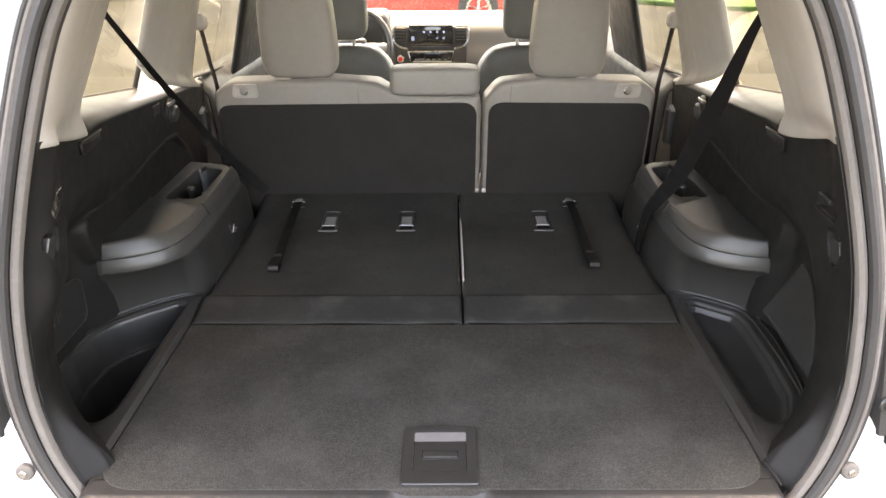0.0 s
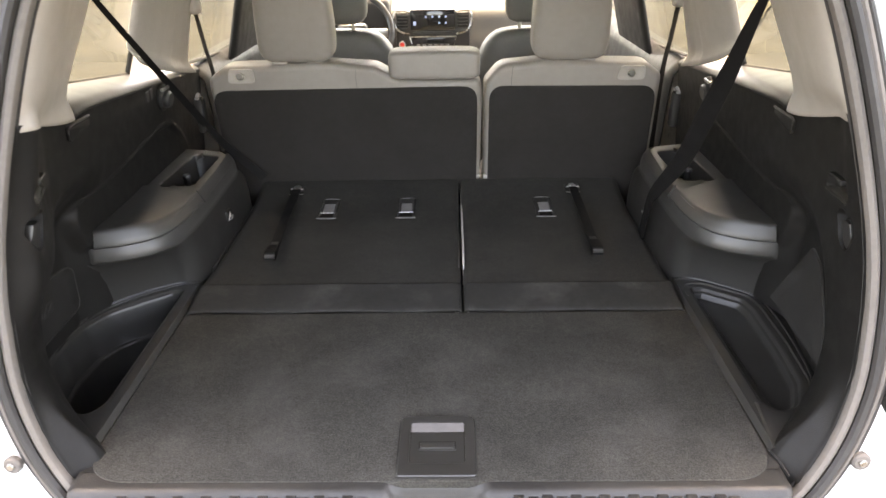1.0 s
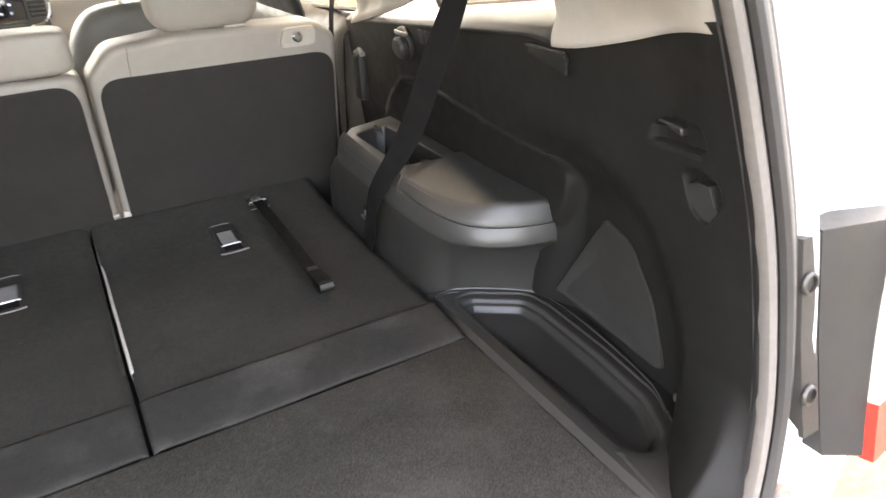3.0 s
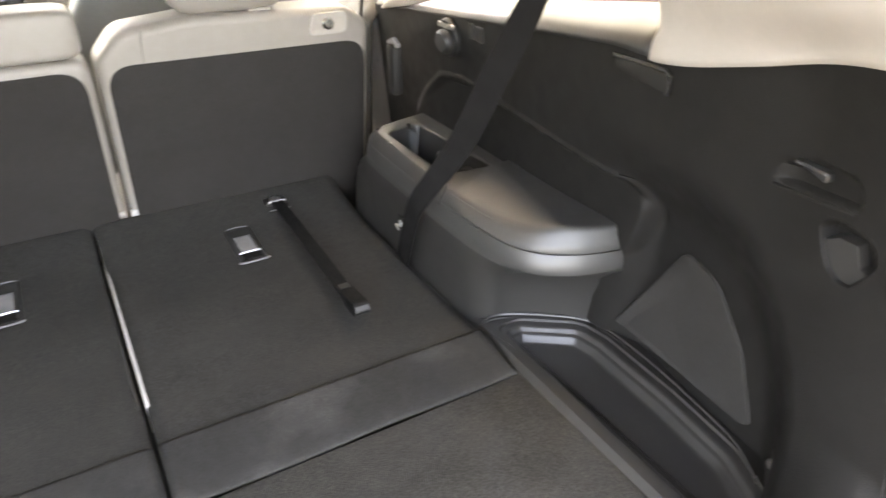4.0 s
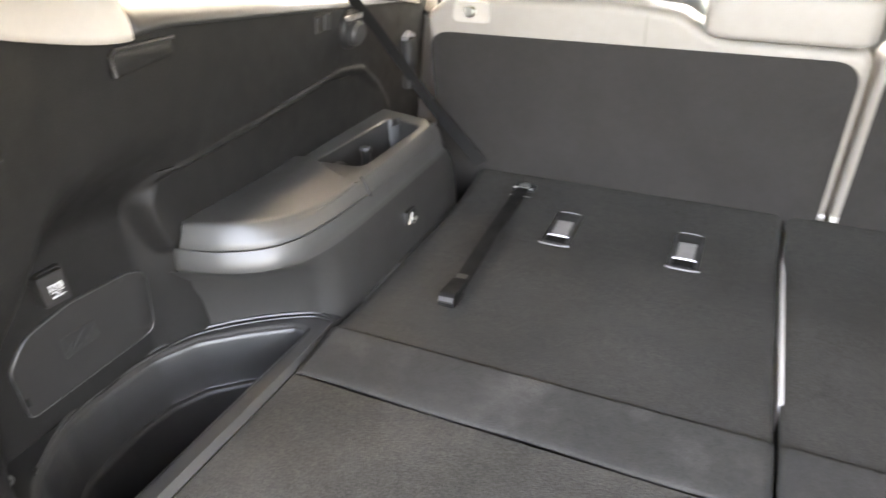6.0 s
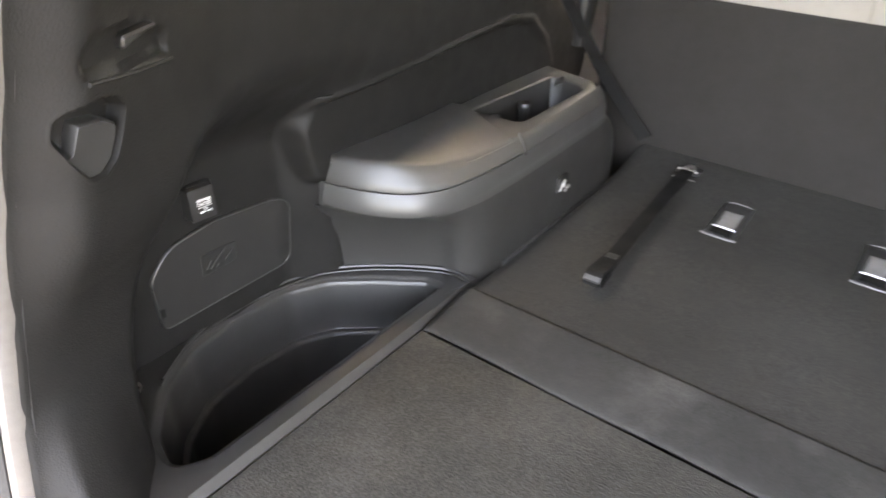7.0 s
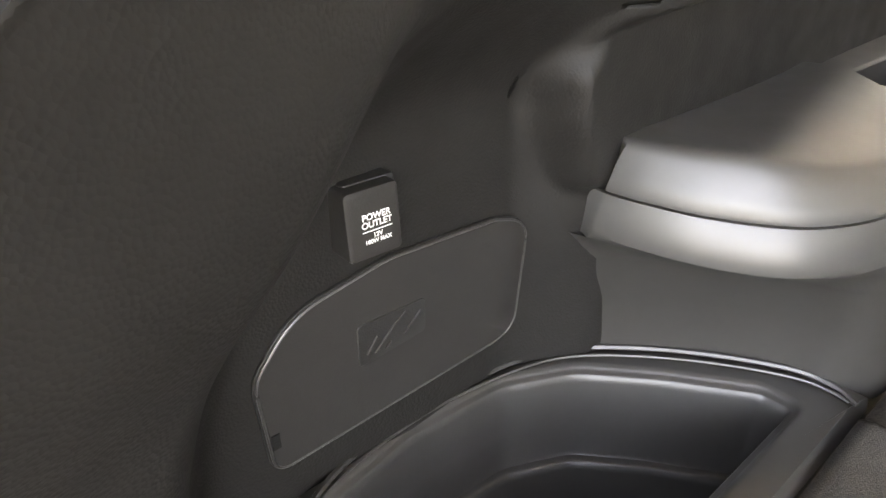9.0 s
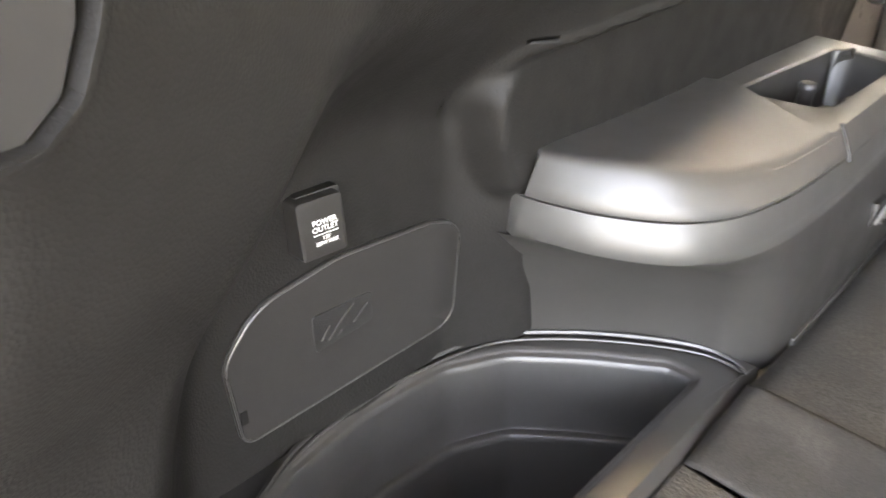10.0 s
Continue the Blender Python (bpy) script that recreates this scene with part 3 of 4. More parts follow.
sheet("outer_skin", lambda u, v: tuple(Vector(gate_pt(u, v)) + Vector((0, 0, 0.05))), steps(0, 1, 16), steps(0, 1, 16), PAINT, gate, thick=0.01)
sheet("inner_panel", gate_pt, steps(0, 1, 16), steps(0, 1, 16), PLASTIC, gate, thick=0.01)

# roof and cabin floor
ceiling = tagged(new("ceiling"), "pale cloth headliner", "ceiling", kind="structure")
sheet("headliner", lambda u, v: (mix(-0.66, 0.66, u), mix(-0.33, 2.15, v), 1.72 - 0.07 * abs(2 * u - 1) ** 3), steps(0, 1, 20), steps(0, 1, 20), LINER, ceiling, thick=0.02)
roof = tagged(new("roof"), "white painted car roof", "roof", kind="structure")
sheet("roof_skin", lambda u, v: (mix(-0.72, 0.72, u), mix(-0.36, 2.2, v), 1.77 - 0.09 * abs(2 * u - 1) ** 3), steps(0, 1, 20), steps(0, 1, 20), PAINT, roof, thick=0.01)
link("cabin_floor", *slab(rect(-0.9, 0.70, 0.9, 3.2), 0.40, 0.44), DARK, floor)
link("bulkhead", *slab(rect(-0.9, 2.95, 0.9, 3.0), 0.4, 1.10), DARK, floor)

# glazing
def pane(name, corners, material, label, edge=0.006):
    w = tagged(new(name), label, "window", kind="structure")
    a, b, c, d = (Vector(p) for p in corners)
    ob = sheet("pane", lambda u, v: tuple(a.lerp(b, u).lerp(d.lerp(c, u), v)), steps(0, 1, 6), steps(0, 1, 6), material, w)
    ob.visible_shadow = False
    pts = [a, b, c, d, a]
    for p, q in zip(pts, pts[1:]):
        link("window_frame", *tube([p, q], edge, 6), RUBBER, w)
    return w


for s, n in ((1, 1), (-1, 3)):
    pane(f"window_{n}", [(s * 0.754, -0.10, 1.312), (s * 0.754, 0.405, 1.241), (s * 0.578, 0.405, 1.69), (s * 0.575, 0.10, 1.69)], GLASS, "tinted quarter window beside the cargo bay")
    pane(f"window_{n + 1}", [(s * 0.752, 0.74, 1.195), (s * 0.764, 1.30, 1.145), (s * 0.628, 1.34, 1.67), (s * 0.60, 0.62, 1.69)], GLASS, "tinted rear door window")
    pane(f"window_{n + 4}", [(s * 0.765, 1.60, 1.145), (s * 0.765, 2.62, 1.12), (s * 0.62, 2.1, 1.67), (s * 0.63, 1.65, 1.67)], CLEAR, "front door window")
pane("window_9", [(-0.72, 2.92, 1.10), (0.72, 2.92, 1.10), (0.58, 2.1, 1.68), (-0.58, 2.1, 1.68)], CLEAR, "clear windscreen")


# ---- folded rear seat backs ----
def seat_z(y):
    return interp([(0.0, 0.802), (0.012, 0.806), (0.095, 0.8165), (0.105, 0.8165), (0.21, 0.8135), (0.52, 0.818), (0.60, 0.825), (0.66, 0.836), (0.71, 0.849)], y)


def folded_back(x0, x1, straps, latches, label):
    th = thing("folded_seat_back", label, "seat back", "folded rear seat backs")
    # the upper skin follows the sloping seat

    def skin(u, v):
        x = mix(x0, x1, u)
        y = mix(0.098, 0.715, v)
        e = min(x - x0, x1 - x, 0.715 - y)
        return (x, y, seat_z(y) - 0.010 * ss(0.016, 0.0, e) ** 1.5)
    sheet("upholstery", skin, steps(0, 1, 60), steps(0, 1, 60), SEATCARPET, th)
    part("side_panel", block(x0 - 0.001, x0 + 0.004, 0.19, 0.71, 0.68, 0.8135, 0.0015), PIPING if x0 > -0.3 else SMOOTH, th, "pale side cloth" if x0 > -0.3 else "")
    part("side_panel", block(x1 - 0.006, x1 - 0.001, 0.19, 0.71, 0.68, 0.808, 0.0015), SMOOTH, th)
    part("core", block(x0 + 0.012, x1 - 0.012, 0.10, 0.70, 0.66, 0.812, 0.006), DARK, th)

    def flap(y0, y1):
        def at(u, v):
            x, y = mix(x0, x1, u), mix(y0, y1, v)
            return (x, y, seat_z(y) + 0.0012 * math.sin(x * 23) * (1 - y / 0.1) - 0.004 * ss(0.006, 0.0, min(x - x0, x1 - x)))
        return at
    sheet("carpet_flap", flap(0.0005, 0.1005), steps(0, 1, 60), steps(0, 1, 20), FLAP, th, "carpet hinge flap with a scuffed pale edge", thick=0.004)
    for lx in latches:
        def patch(half, y0, y1, rise, drop=0.0):
            return lambda u, v: (lx + mix(-half, half, u), mix(y0, y1, v), seat_z(mix(y0, y1, v)) + rise - drop * ss(0.4, 0.5, max(abs(u - 0.5), abs(v - 0.5))))

        def rod(half, y, rise, bow, r):
            return tube([(lx + half * k / 4, y + bow * (k / 4) ** 4, seat_z(y) + rise - 0.001 * (k / 4) ** 4) for k in range(-4, 5)], r, 6)
        bz = sheet("tether_bezel", patch(0.025, 0.471, 0.599, 0.0020, 0.0035), steps(0, 1, 20), steps(0, 1, 30), BEZEL, th, "dark grey plastic tether bezel", thick=0.003)
        # no opening is cut: a black sheet gives the slot's inner shade
        sheet("slot", patch(0.019, 0.479, 0.504, 0.0032, 0.0005), steps(0, 1, 10), steps(0, 1, 6), WEB, bz, "black sheet for the shade inside the slot", thick=0.001)
        sheet("tether_tab", patch(0.0150, 0.506, 0.560, 0.0046, 0.001), steps(0, 1, 16), steps(0, 1, 16), TAB, bz, "pale grey tab", thick=0.002)
        link("anchor_wire", *rod(0.0195, 0.503, 0.0050, 0.0, 0.0017), METAL, bz, "bright steel wire")
        link("bezel_edge", *rod(0.028, 0.470, 0.0026, 0.005, 0.0018), WORN, bz, "worn bright edge")
        link("bezel_edge", *rod(0.019, 0.598, 0.0020, -0.002, 0.0012), WORN, bz, "worn bright edge")
    for (tx, ty), (ex, ey) in straps:
        z = seat_z(ty)
        a, b = Vector((tx, ty - 0.012, z + 0.006)), Vector((ex, ey, seat_z(ey) + 0.019))
        d = (b - a)
        side = Vector((-d.y, d.x, 0)).normalized() * 0.0120
        path = [a.lerp(b, k / 10) + Vector((0, 0, 0.004 * math.sin(math.pi * k / 10))) for k in range(11)]
        st = link("pull_strap", *ribbon(path, side, 0.002), WEB, th, "black webbing release strap")
        e = d.normalized()
        path2 = [b - e * 0.075 + Vector((0, 0, 0.004)), b - e * 0.03 + Vector((0, 0, 0.012)), b - e * 0.004 + Vector((0, 0, 0.016)), b + e * 0.006 + Vector((0, 0, 0.009)), b + e * 0.002 + Vector((0, 0, -0.002)),
                 b - e * 0.04 + Vector((0, 0, -0.004))]
        link("strap_loop", *ribbon(smooth_path(path2, 5), side * 1.05, 0.002), WEB, st)
        link("strap_end", *ribbon([b + e * 0.0035 + Vector((0, 0, 0.0135)), b + e * 0.008 + Vector((0, 0, 0.0085)), b + e * 0.0065 + Vector((0, 0, 0.002))], side * 1.0, 0.0015), SMOOTH, st, "worn shiny end of the strap")
        link("stitching", *ribbon([b - e * 0.075 + Vector((0, 0, 0.0085)), b - e * 0.060 + Vector((0, 0, 0.0095))], side * 0.7, 0.0012), DARK, st)
        br = part("strap_bracket", block(tx - 0.022, tx + 0.022, ty - 0.014, ty + 0.016, z - 0.002, z + 0.004, 0.0015), DARK, th, "black strap bracket")
        link("screw", *disc((tx, ty + 0.002, z + 0.0035), (0, -0.1, 1), 0.0115, 0.004, 16, 0.001, 0.004), METAL, br, "bright steel screw")
        link("bracket_edge", *tube([(tx - 0.021, ty - 0.030, seat_z(ty - 0.03) + 0.0015), (tx + 0.021, ty - 0.030, seat_z(ty - 0.03) + 0.0015)], 0.0012, 6), WORN, br)
        link("clip", *tube([(tx - 0.019, ty - 0.012, z + 0.006), (tx + 0.019, ty - 0.012, z + 0.006)], 0.002, 6), METAL, br, "bright steel bar")
    return th


folded_back(-0.548, 0.060, [((-0.428, 0.656), (-0.405, 0.20))], [-0.314, -0.090], "wide folded rear seat back in black carpet with a pull strap")
folded_back(0.067, 0.548, [((0.403, 0.654), (0.396, 0.214))], [0.305], "narrow folded rear seat back in black carpet with a pull strap")
link("gap_cover", *slab(rect(0.055, 0.0, 0.071, 0.70), 0.70, 0.76), DARK, floor)


# ---- second row seats ----
def lean(x, z, d):
    """A point of a seat back: across, height, and depth ahead of its rear face."""
    return (x, 0.655 + (1.178 - z) * 0.165 + d, z)


def seat_back(name, outline, panel, radii, pradii, label, knob, hr):
    th = thing(name, label, "car seat", "second row seats")
    o = round_poly(outline, radii, 8)
    rings = [[lean(x, z, 0.13) for x, z in inset(o, 0.03)], [lean(x, z, 0.115) for x, z in inset(o, 0.008)], [lean(x, z, 0.09) for x, z in o]]
    for k in range(7):
        a = math.pi / 2 * k / 6
        rings.append([lean(x, z, 0.022 * (1 - math.sin(a)) - 0.004) for x, z in inset(o, 0.018 * (1 - math.cos(a)))])
    link("backrest", *loft(rings), LEATHER, th)
    p = round_poly(panel, pradii, 8)
    link("back_panel", *loft([[lean(x, z, 0.0) for x, z in p], [lean(x, z, -0.006) for x, z in p], [lean(x, z, -0.0085) for x, z in inset(p, 0.004)]]), PANEL, th, "charcoal fabric back panel")
    # release knob
    kx, kz = knob
    bez = round_poly([(kx - 0.040, kz - 0.022), (kx + 0.040, kz - 0.022), (kx + 0.040, kz + 0.020), (kx - 0.030, kz + 0.020)], 0.014, 6)
    b = link("knob_bezel", *loft([[lean(x, z, -0.002) for x, z in bez], [lean(x, z, -0.008) for x, z in inset(bez, 0.001)], [lean(x, z, -0.008) for x, z in inset(bez, 0.005)], [lean(x, z, -0.0056) for x, z in inset(bez, 0.009)]]), BEIGE, th, "beige plastic bezel")
    link("knob", *disc(lean(kx, kz - 0.001, -0.005), (0, -1, 0.1), 0.0115, 0.009, 18, 0.004), CHROME, b, "small bright release knob")
    cx, cz = hr[0], hr[1] - 0.017

    def shp(x, y, z):
        w = 1.0 - 0.10 * (z + 1) / 2 - 0.02 * z * z
        return x * w, y * (0.9 + 0.1 * z) + 0.18 * z * -1, z
    link("headrest", *puff((cx, 0.70, cz), (0.222, 0.125, 0.252), 0.36, 36, 20, shp), LEATHER, th)
    for d in (-0.05, 0.05):
        part("post_collar", block(cx + d - 0.022, cx + d + 0.022, 0.668, 0.71, cz - 0.140, cz - 0.121, 0.004), BEIGE, th)
        link("post", *tube([(cx + d, 0.69, cz - 0.16), (cx + d, 0.69, cz - 0.05)], 0.006, 8), METAL, th)
    return th


wide = seat_back("bench_seat", [(-0.652, 0.62), (0.129, 0.62), (0.129, 1.160), (-0.112, 1.166), (-0.172, 1.202), (-0.30, 1.212), (-0.60, 1.205), (-0.648, 1.17)],
                 [(-0.642, 0.62), (0.116, 0.62), (0.116, 1.143), (-0.642, 1.138)], [0.02, 0.02, 0.03, 0.05, 0.05, 0.1, 0.05, 0.03], [0.01, 0.01, 0.045, 0.045],
                 "wide beige leather second row seat with charcoal back", (-0.552, 1.181), (-0.392, 1.352))
narrow = seat_back("bench_seat", [(0.137, 0.62), (0.640, 0.62), (0.634, 1.17), (0.59, 1.203), (0.30, 1.212), (0.18, 1.200), (0.137, 1.15)],
                   [(0.150, 0.62), (0.628, 0.62), (0.622, 1.138), (0.150, 1.143)], [0.02, 0.02, 0.03, 0.05, 0.1, 0.05, 0.04], [0.01, 0.01, 0.045, 0.045],
                   "narrow beige leather second row seat with charcoal back", (0.545, 1.177), (0.375, 1.350))
# centre head cushion on the wide seat
link("centre_cushion", *puff((-0.005, 0.685, 1.2045), (0.258, 0.105, 0.078), 0.28, 36, 16), LEATHER, wide, "low beige centre head cushion")
for px in (-0.225,):
    link("seam", *tube([lean(px, 1.196, -0.0035), lean(px - 0.002, 1.165, -0.0055), lean(px, 1.137, -0.0045)], 0.0009, 5), GREYBEIGE, wide)
link("seam", *tube([lean(0.215, 1.198, -0.0035), lean(0.212, 1.165, -0.0055), lean(0.212, 1.137, -0.0045)], 0.0009, 5), GREYBEIGE, narrow)
# pale feet at the inner lower corners
part("foot", block(0.085, 0.128, 0.704, 0.716, 0.850, 0.858, 0.002), PIPING, wide, "pale bracket foot")
part("foot", block(0.137, 0.152, 0.704, 0.716, 0.846, 0.858, 0.002), PIPING, narrow, "pale bracket foot")
for th, x0, x1 in ((wide, -0.64, 0.12), (narrow, 0.14, 0.63)):
    link("cushion", *puff(((x0 + x1) / 2, 1.05, 0.66), (x1 - x0, 0.5, 0.16), 0.3), LEATHER, th)


# ---- arm rests with cup holders over the wheel arches ----
def console(s):
    th = thing("armrest_console", "black plastic side arm rest with a lid and cup holder tray", "arm rest", "side arm rests")
    xw = 0.757 if s < 0 else 0.747
    foot = [(0.62, 0.655), (0.575, 0.62), (0.552, 0.57), (0.549, 0.40), (0.548, 0.28), (0.549, 0.20), (0.556, 0.152), (0.580, 0.126), (0.612, 0.118), (0.660, 0.088), (0.705, 0.047), (xw - 0.012, 0.006)]
    brow = [(0.690, 0.628), (0.606, 0.592), (0.572, 0.555), (0.565, 0.40), (0.562, 0.28), (0.563, 0.19), (0.568, 0.126), (0.580, 0.072), (0.604, 0.036), (0.646, 0.010), (0.688, -0.003), (0.716, -0.008)]
    split = [(0.690, 0.625), (0.612, 0.592), (0.576, 0.555), (0.569, 0.40), (0.566, 0.28), (0.567, 0.19), (0.572, 0.130), (0.584, 0.080), (0.608, 0.043), (0.648, 0.016), (0.688, 0.002), (0.713, -0.003)]
    top = [(0.688, 0.600), (0.614, 0.580), (0.590, 0.55), (0.581, 0.40), (0.578, 0.28), (0.582, 0.19), (0.588, 0.135), (0.600, 0.088), (0.619, 0.056), (0.650, 0.032), (0.685, 0.016), (0.709, 0.008)]

    def line(a, b=None, u=0.0, d=0.0, tail=((0.775, 0.0),)):
        """A level's outline between two others, moved inwards by d."""
        pts = smooth_path([(mix(p[0], q[0], u), mix(p[1], q[1], u), 0) for p, q in zip(a, b or a)], 6)
        out = []
        for i, p in enumerate(pts):
            e = pts[min(i + 1, len(pts) - 1)] - pts[max(i - 1, 0)]
            n = Vector((-e.y, e.x, 0)).normalized()
            out.append((p.x + n.x * d, p.y + n.y * d))
        return out + list(tail)

    def level(c, z):
        return [(s * x, y, z(x, y) if callable(z) else z) for x, y in c]
    wall_tail = ((xw - 0.003, -0.016), (xw + 0.008, -0.045))
    stem = [level(line(foot, brow, u, 0, wall_tail), z) for u, z in ((0, 0.795), (0, 0.822), (0.08, 0.862), (0.26, 0.900), (0.55, 0.9185), (0.82, 0.927))]
    link("body", *loft(stem, closed=False), CONSOLE, th)
    tip = ((0.726, -0.003), (0.775, 0.004))
    edge = [level(line(foot, brow, 0.82, 0, tip), 0.927)] + [level(line(brow, split, u, 0, tip), z) for u, z in ((-0.02, 0.9330), (-0.10, 0.9375), (-0.06, 0.9425), (0.15, 0.949), (0.60, 0.9575), (0.95, 0.9628))]
    edge.append(level(line(split, None, 0, 0.0045, tip), 0.9632))
    link("brow", *loft(edge, closed=False), LID, th, "satin rounded edge under the lid")

    # the lid: a facet rising to a crest, then falling to the wall
    def lid_z(x, y):
        c = (x - 0.636) * 0.98 - (y - 0.036) * 0.199
        return 1.0005 + (0.19 * max(c, -0.075) if c < 0 else -c * (0.03 + 0.8 * min(max(y - 0.04, 0.0), 0.2)))
    back = ((0.716, 0.012), (0.717, 0.08))
    skirt = [level(line(split, None, 0, 0.004, back), 0.9638), level(line(split, None, 0, 0.0008, back), 0.9642), level(line(split, top, 0.03, 0, back), 0.9665)]
    skirt += [level(line(split, top, u, 0, back), lambda x, y, k=k: mix(0.9665, lid_z(x, y), k)) for u, k in ((0.30, 0.30), (0.62, 0.62), (0.82, 0.80))]
    skirt += [level(line(top, None, 0, d, back), lambda x, y, k=k: lid_z(x, y) - k) for d, k in ((-0.001, 0.0042), (0.0012, 0.0018), (0.0042, 0.0004), (0.008, 0.0))]
    first = next(i for i, p in enumerate(skirt[0]) if p[1] < 0.262)
    skirt = [r[first:] for r in skirt]
    rim_xy = [(s * x, y) for x, y, z in skirt[-1]]
    n = len(rim_xy)
    for k in range(1, 25):
        row = []
        for i, (x, y) in enumerate(rim_xy):
            fx, fy = 0.770, mix(0.304, 0.085, ss(0.0, 0.8, i / (n - 1)))
            px, py = mix(x, fx, k / 24), mix(y, fy, k / 24)
            row.append((s * px, py, lid_z(px, py)))
        skirt.append(row)
    front = [(r[0][0], r[0][1] + 0.0005, r[0][2] - 0.014) for r in skirt[8:]]
    v, f = loft(skirt, closed=False)
    base = len(v)
    v += front
    f += [((8 + k) * n, (9 + k) * n, base + k + 1, base + k) for k in range(len(front) - 1)]
    link("lid", v, f, LID, th, "satin charcoal arm rest lid")

    # cup holder tray ahead of the lid
    hole = resample(round_poly([(0.6045, 0.309), (0.694, 0.303), (0.684, 0.548), (0.660, 0.552), (0.6055, 0.535)], [0.020, 0.008, 0.012, 0.02, 0.02], 6)[::-1], 140)[::-1]
    side = [level(line(split, top, u, d)[:-1], z) for u, d, z in ((0, 0.0045, 0.9632), (0, 0.0, 0.9638), (0.3, 0, 0.972), (0.75, 0, 0.979), (1.0, 0, 0.9822), (1.0, 0.003, 0.9840))]
    last = next(i for i, p in enumerate(side[0]) if p[1] < 0.250)
    link("tray_rim", *loft([r[:last + 1] for r in side], closed=False), LID, th)
    border = [(0.5805, 0.250), (0.76, 0.262), (0.76, 0.615), (0.690, 0.598), (0.616, 0.578), (0.5925, 0.55), (0.5835, 0.40)]
    rim_out = [cast((0.648, 0.43), p, border) for p in hole]
    rings = [[(s * x, y, 0.9838) for x, y in rim_out]] + [[(s * x, y, z) for x, y in inset(hole, d)] for d, z in ((-0.0035, 0.9848), (-0.0010, 0.9842), (0.001, 0.9825))]
    link("tray_top", *loft(rings, caps=False), LID, th)
    deep = [[(s * x, y, z) for x, y in inset(hole, d)] for d, z in ((0.001, 0.9825), (0.0025, 0.978), (0.006, 0.925), (0.010, 0.918))]
    v, f = loft(deep, caps=False)
    f.append(tuple(range(len(v) - len(hole), len(v))))
    link("cup_tray", v, f, CONSOLE, th, "open cup holder tray")
    for cy in (0.372, 0.478):
        link("cup_ring", *disc((s * 0.647, cy, 0.9185), (0, 0, 1), 0.040, 0.0035, 32, 0.001, 0.034), DARK, th)
    for cx, cy, h in ((0.668, 0.338, 0.972), (0.660, 0.415, 0.976), (0.615, 0.425, 0.966)):
        tab = [[(s * (cx + r * math.cos(a)), cy + r * math.sin(a), z) for a in (2 * math.pi * k / 12 + 0.4 for k in range(12))] for r, z in ((0.009, 0.918), (0.0085, h - 0.012), (0.0105, h - 0.008), (0.0105, h - 0.003), (0.008, h))]
        link("cup_tab", *loft(tab), SMOOTH, th)
    back_lip = smooth_path([(s * 0.684, 0.5485, 0.94), (s * 0.676, 0.552, 0.972), (s * 0.660, 0.5505, 0.983)], 4)
    link("cup_back", *tube(back_lip, 0.007, 8), CONSOLE, th)
    link("joint", *tube([(s * 0.5795, 0.2605, 0.9905), (s * 0.5735, 0.260, 0.981), (s * 0.5655, 0.2595, 0.9655), (s * 0.5635, 0.259, 0.960)], 0.0015, 6), DARK, th)
    # small tie-down on the inner face
    tie = part("tie_down", block(s * 0.5500 - 0.004, s * 0.5500 + 0.004, 0.350, 0.384, 0.866, 0.892, 0.002), DARK, th)
    link("ring", *tube(smooth_path([(s * 0.544, 0.352, 0.870), (s * 0.541, 0.360, 0.890), (s * 0.543, 0.364, 0.876), (s * 0.541, 0.378, 0.874), (s * 0.543, 0.368, 0.866)], 4), 0.0020, 6), METAL, tie, "bright steel ring")
    return th


for s in (1, -1):
    console(s)


# ---- fittings on the side walls ----
def on_wall(s, y, z, d):
    """A point d metres in front of the side trim."""
    return Vector((s * (wall_x(y, z, s < 0) - d), y, z))


def wall_plate(name, s, outline, d0, d1, material, parent, label="", bevel=0.002):
    """A flat fitting that follows the wall; outline in (y, z)."""
    o = round_poly(*outline) if isinstance(outline, tuple) else outline
    d1 += 0.0028
    low = [on_wall(s, y, z, d0) for y, z in o]
    cy, cz = sum(p[0] for p in o) / len(o), sum(p[1] for p in o) / len(o)
    rings = [low, [on_wall(s, y, z, d1 - bevel) for y, z in o]]
    # the face follows the wall in rings towards its middle
    for k in (0.0, 0.25, 0.5, 0.75, 0.97):
        rings.append([on_wall(s, mix(y, cy, k), mix(z, cz, k), d1) for y, z in (inset(o, bevel) if k == 0 else o)])
    return link(name, *loft(rings), material, parent, label)


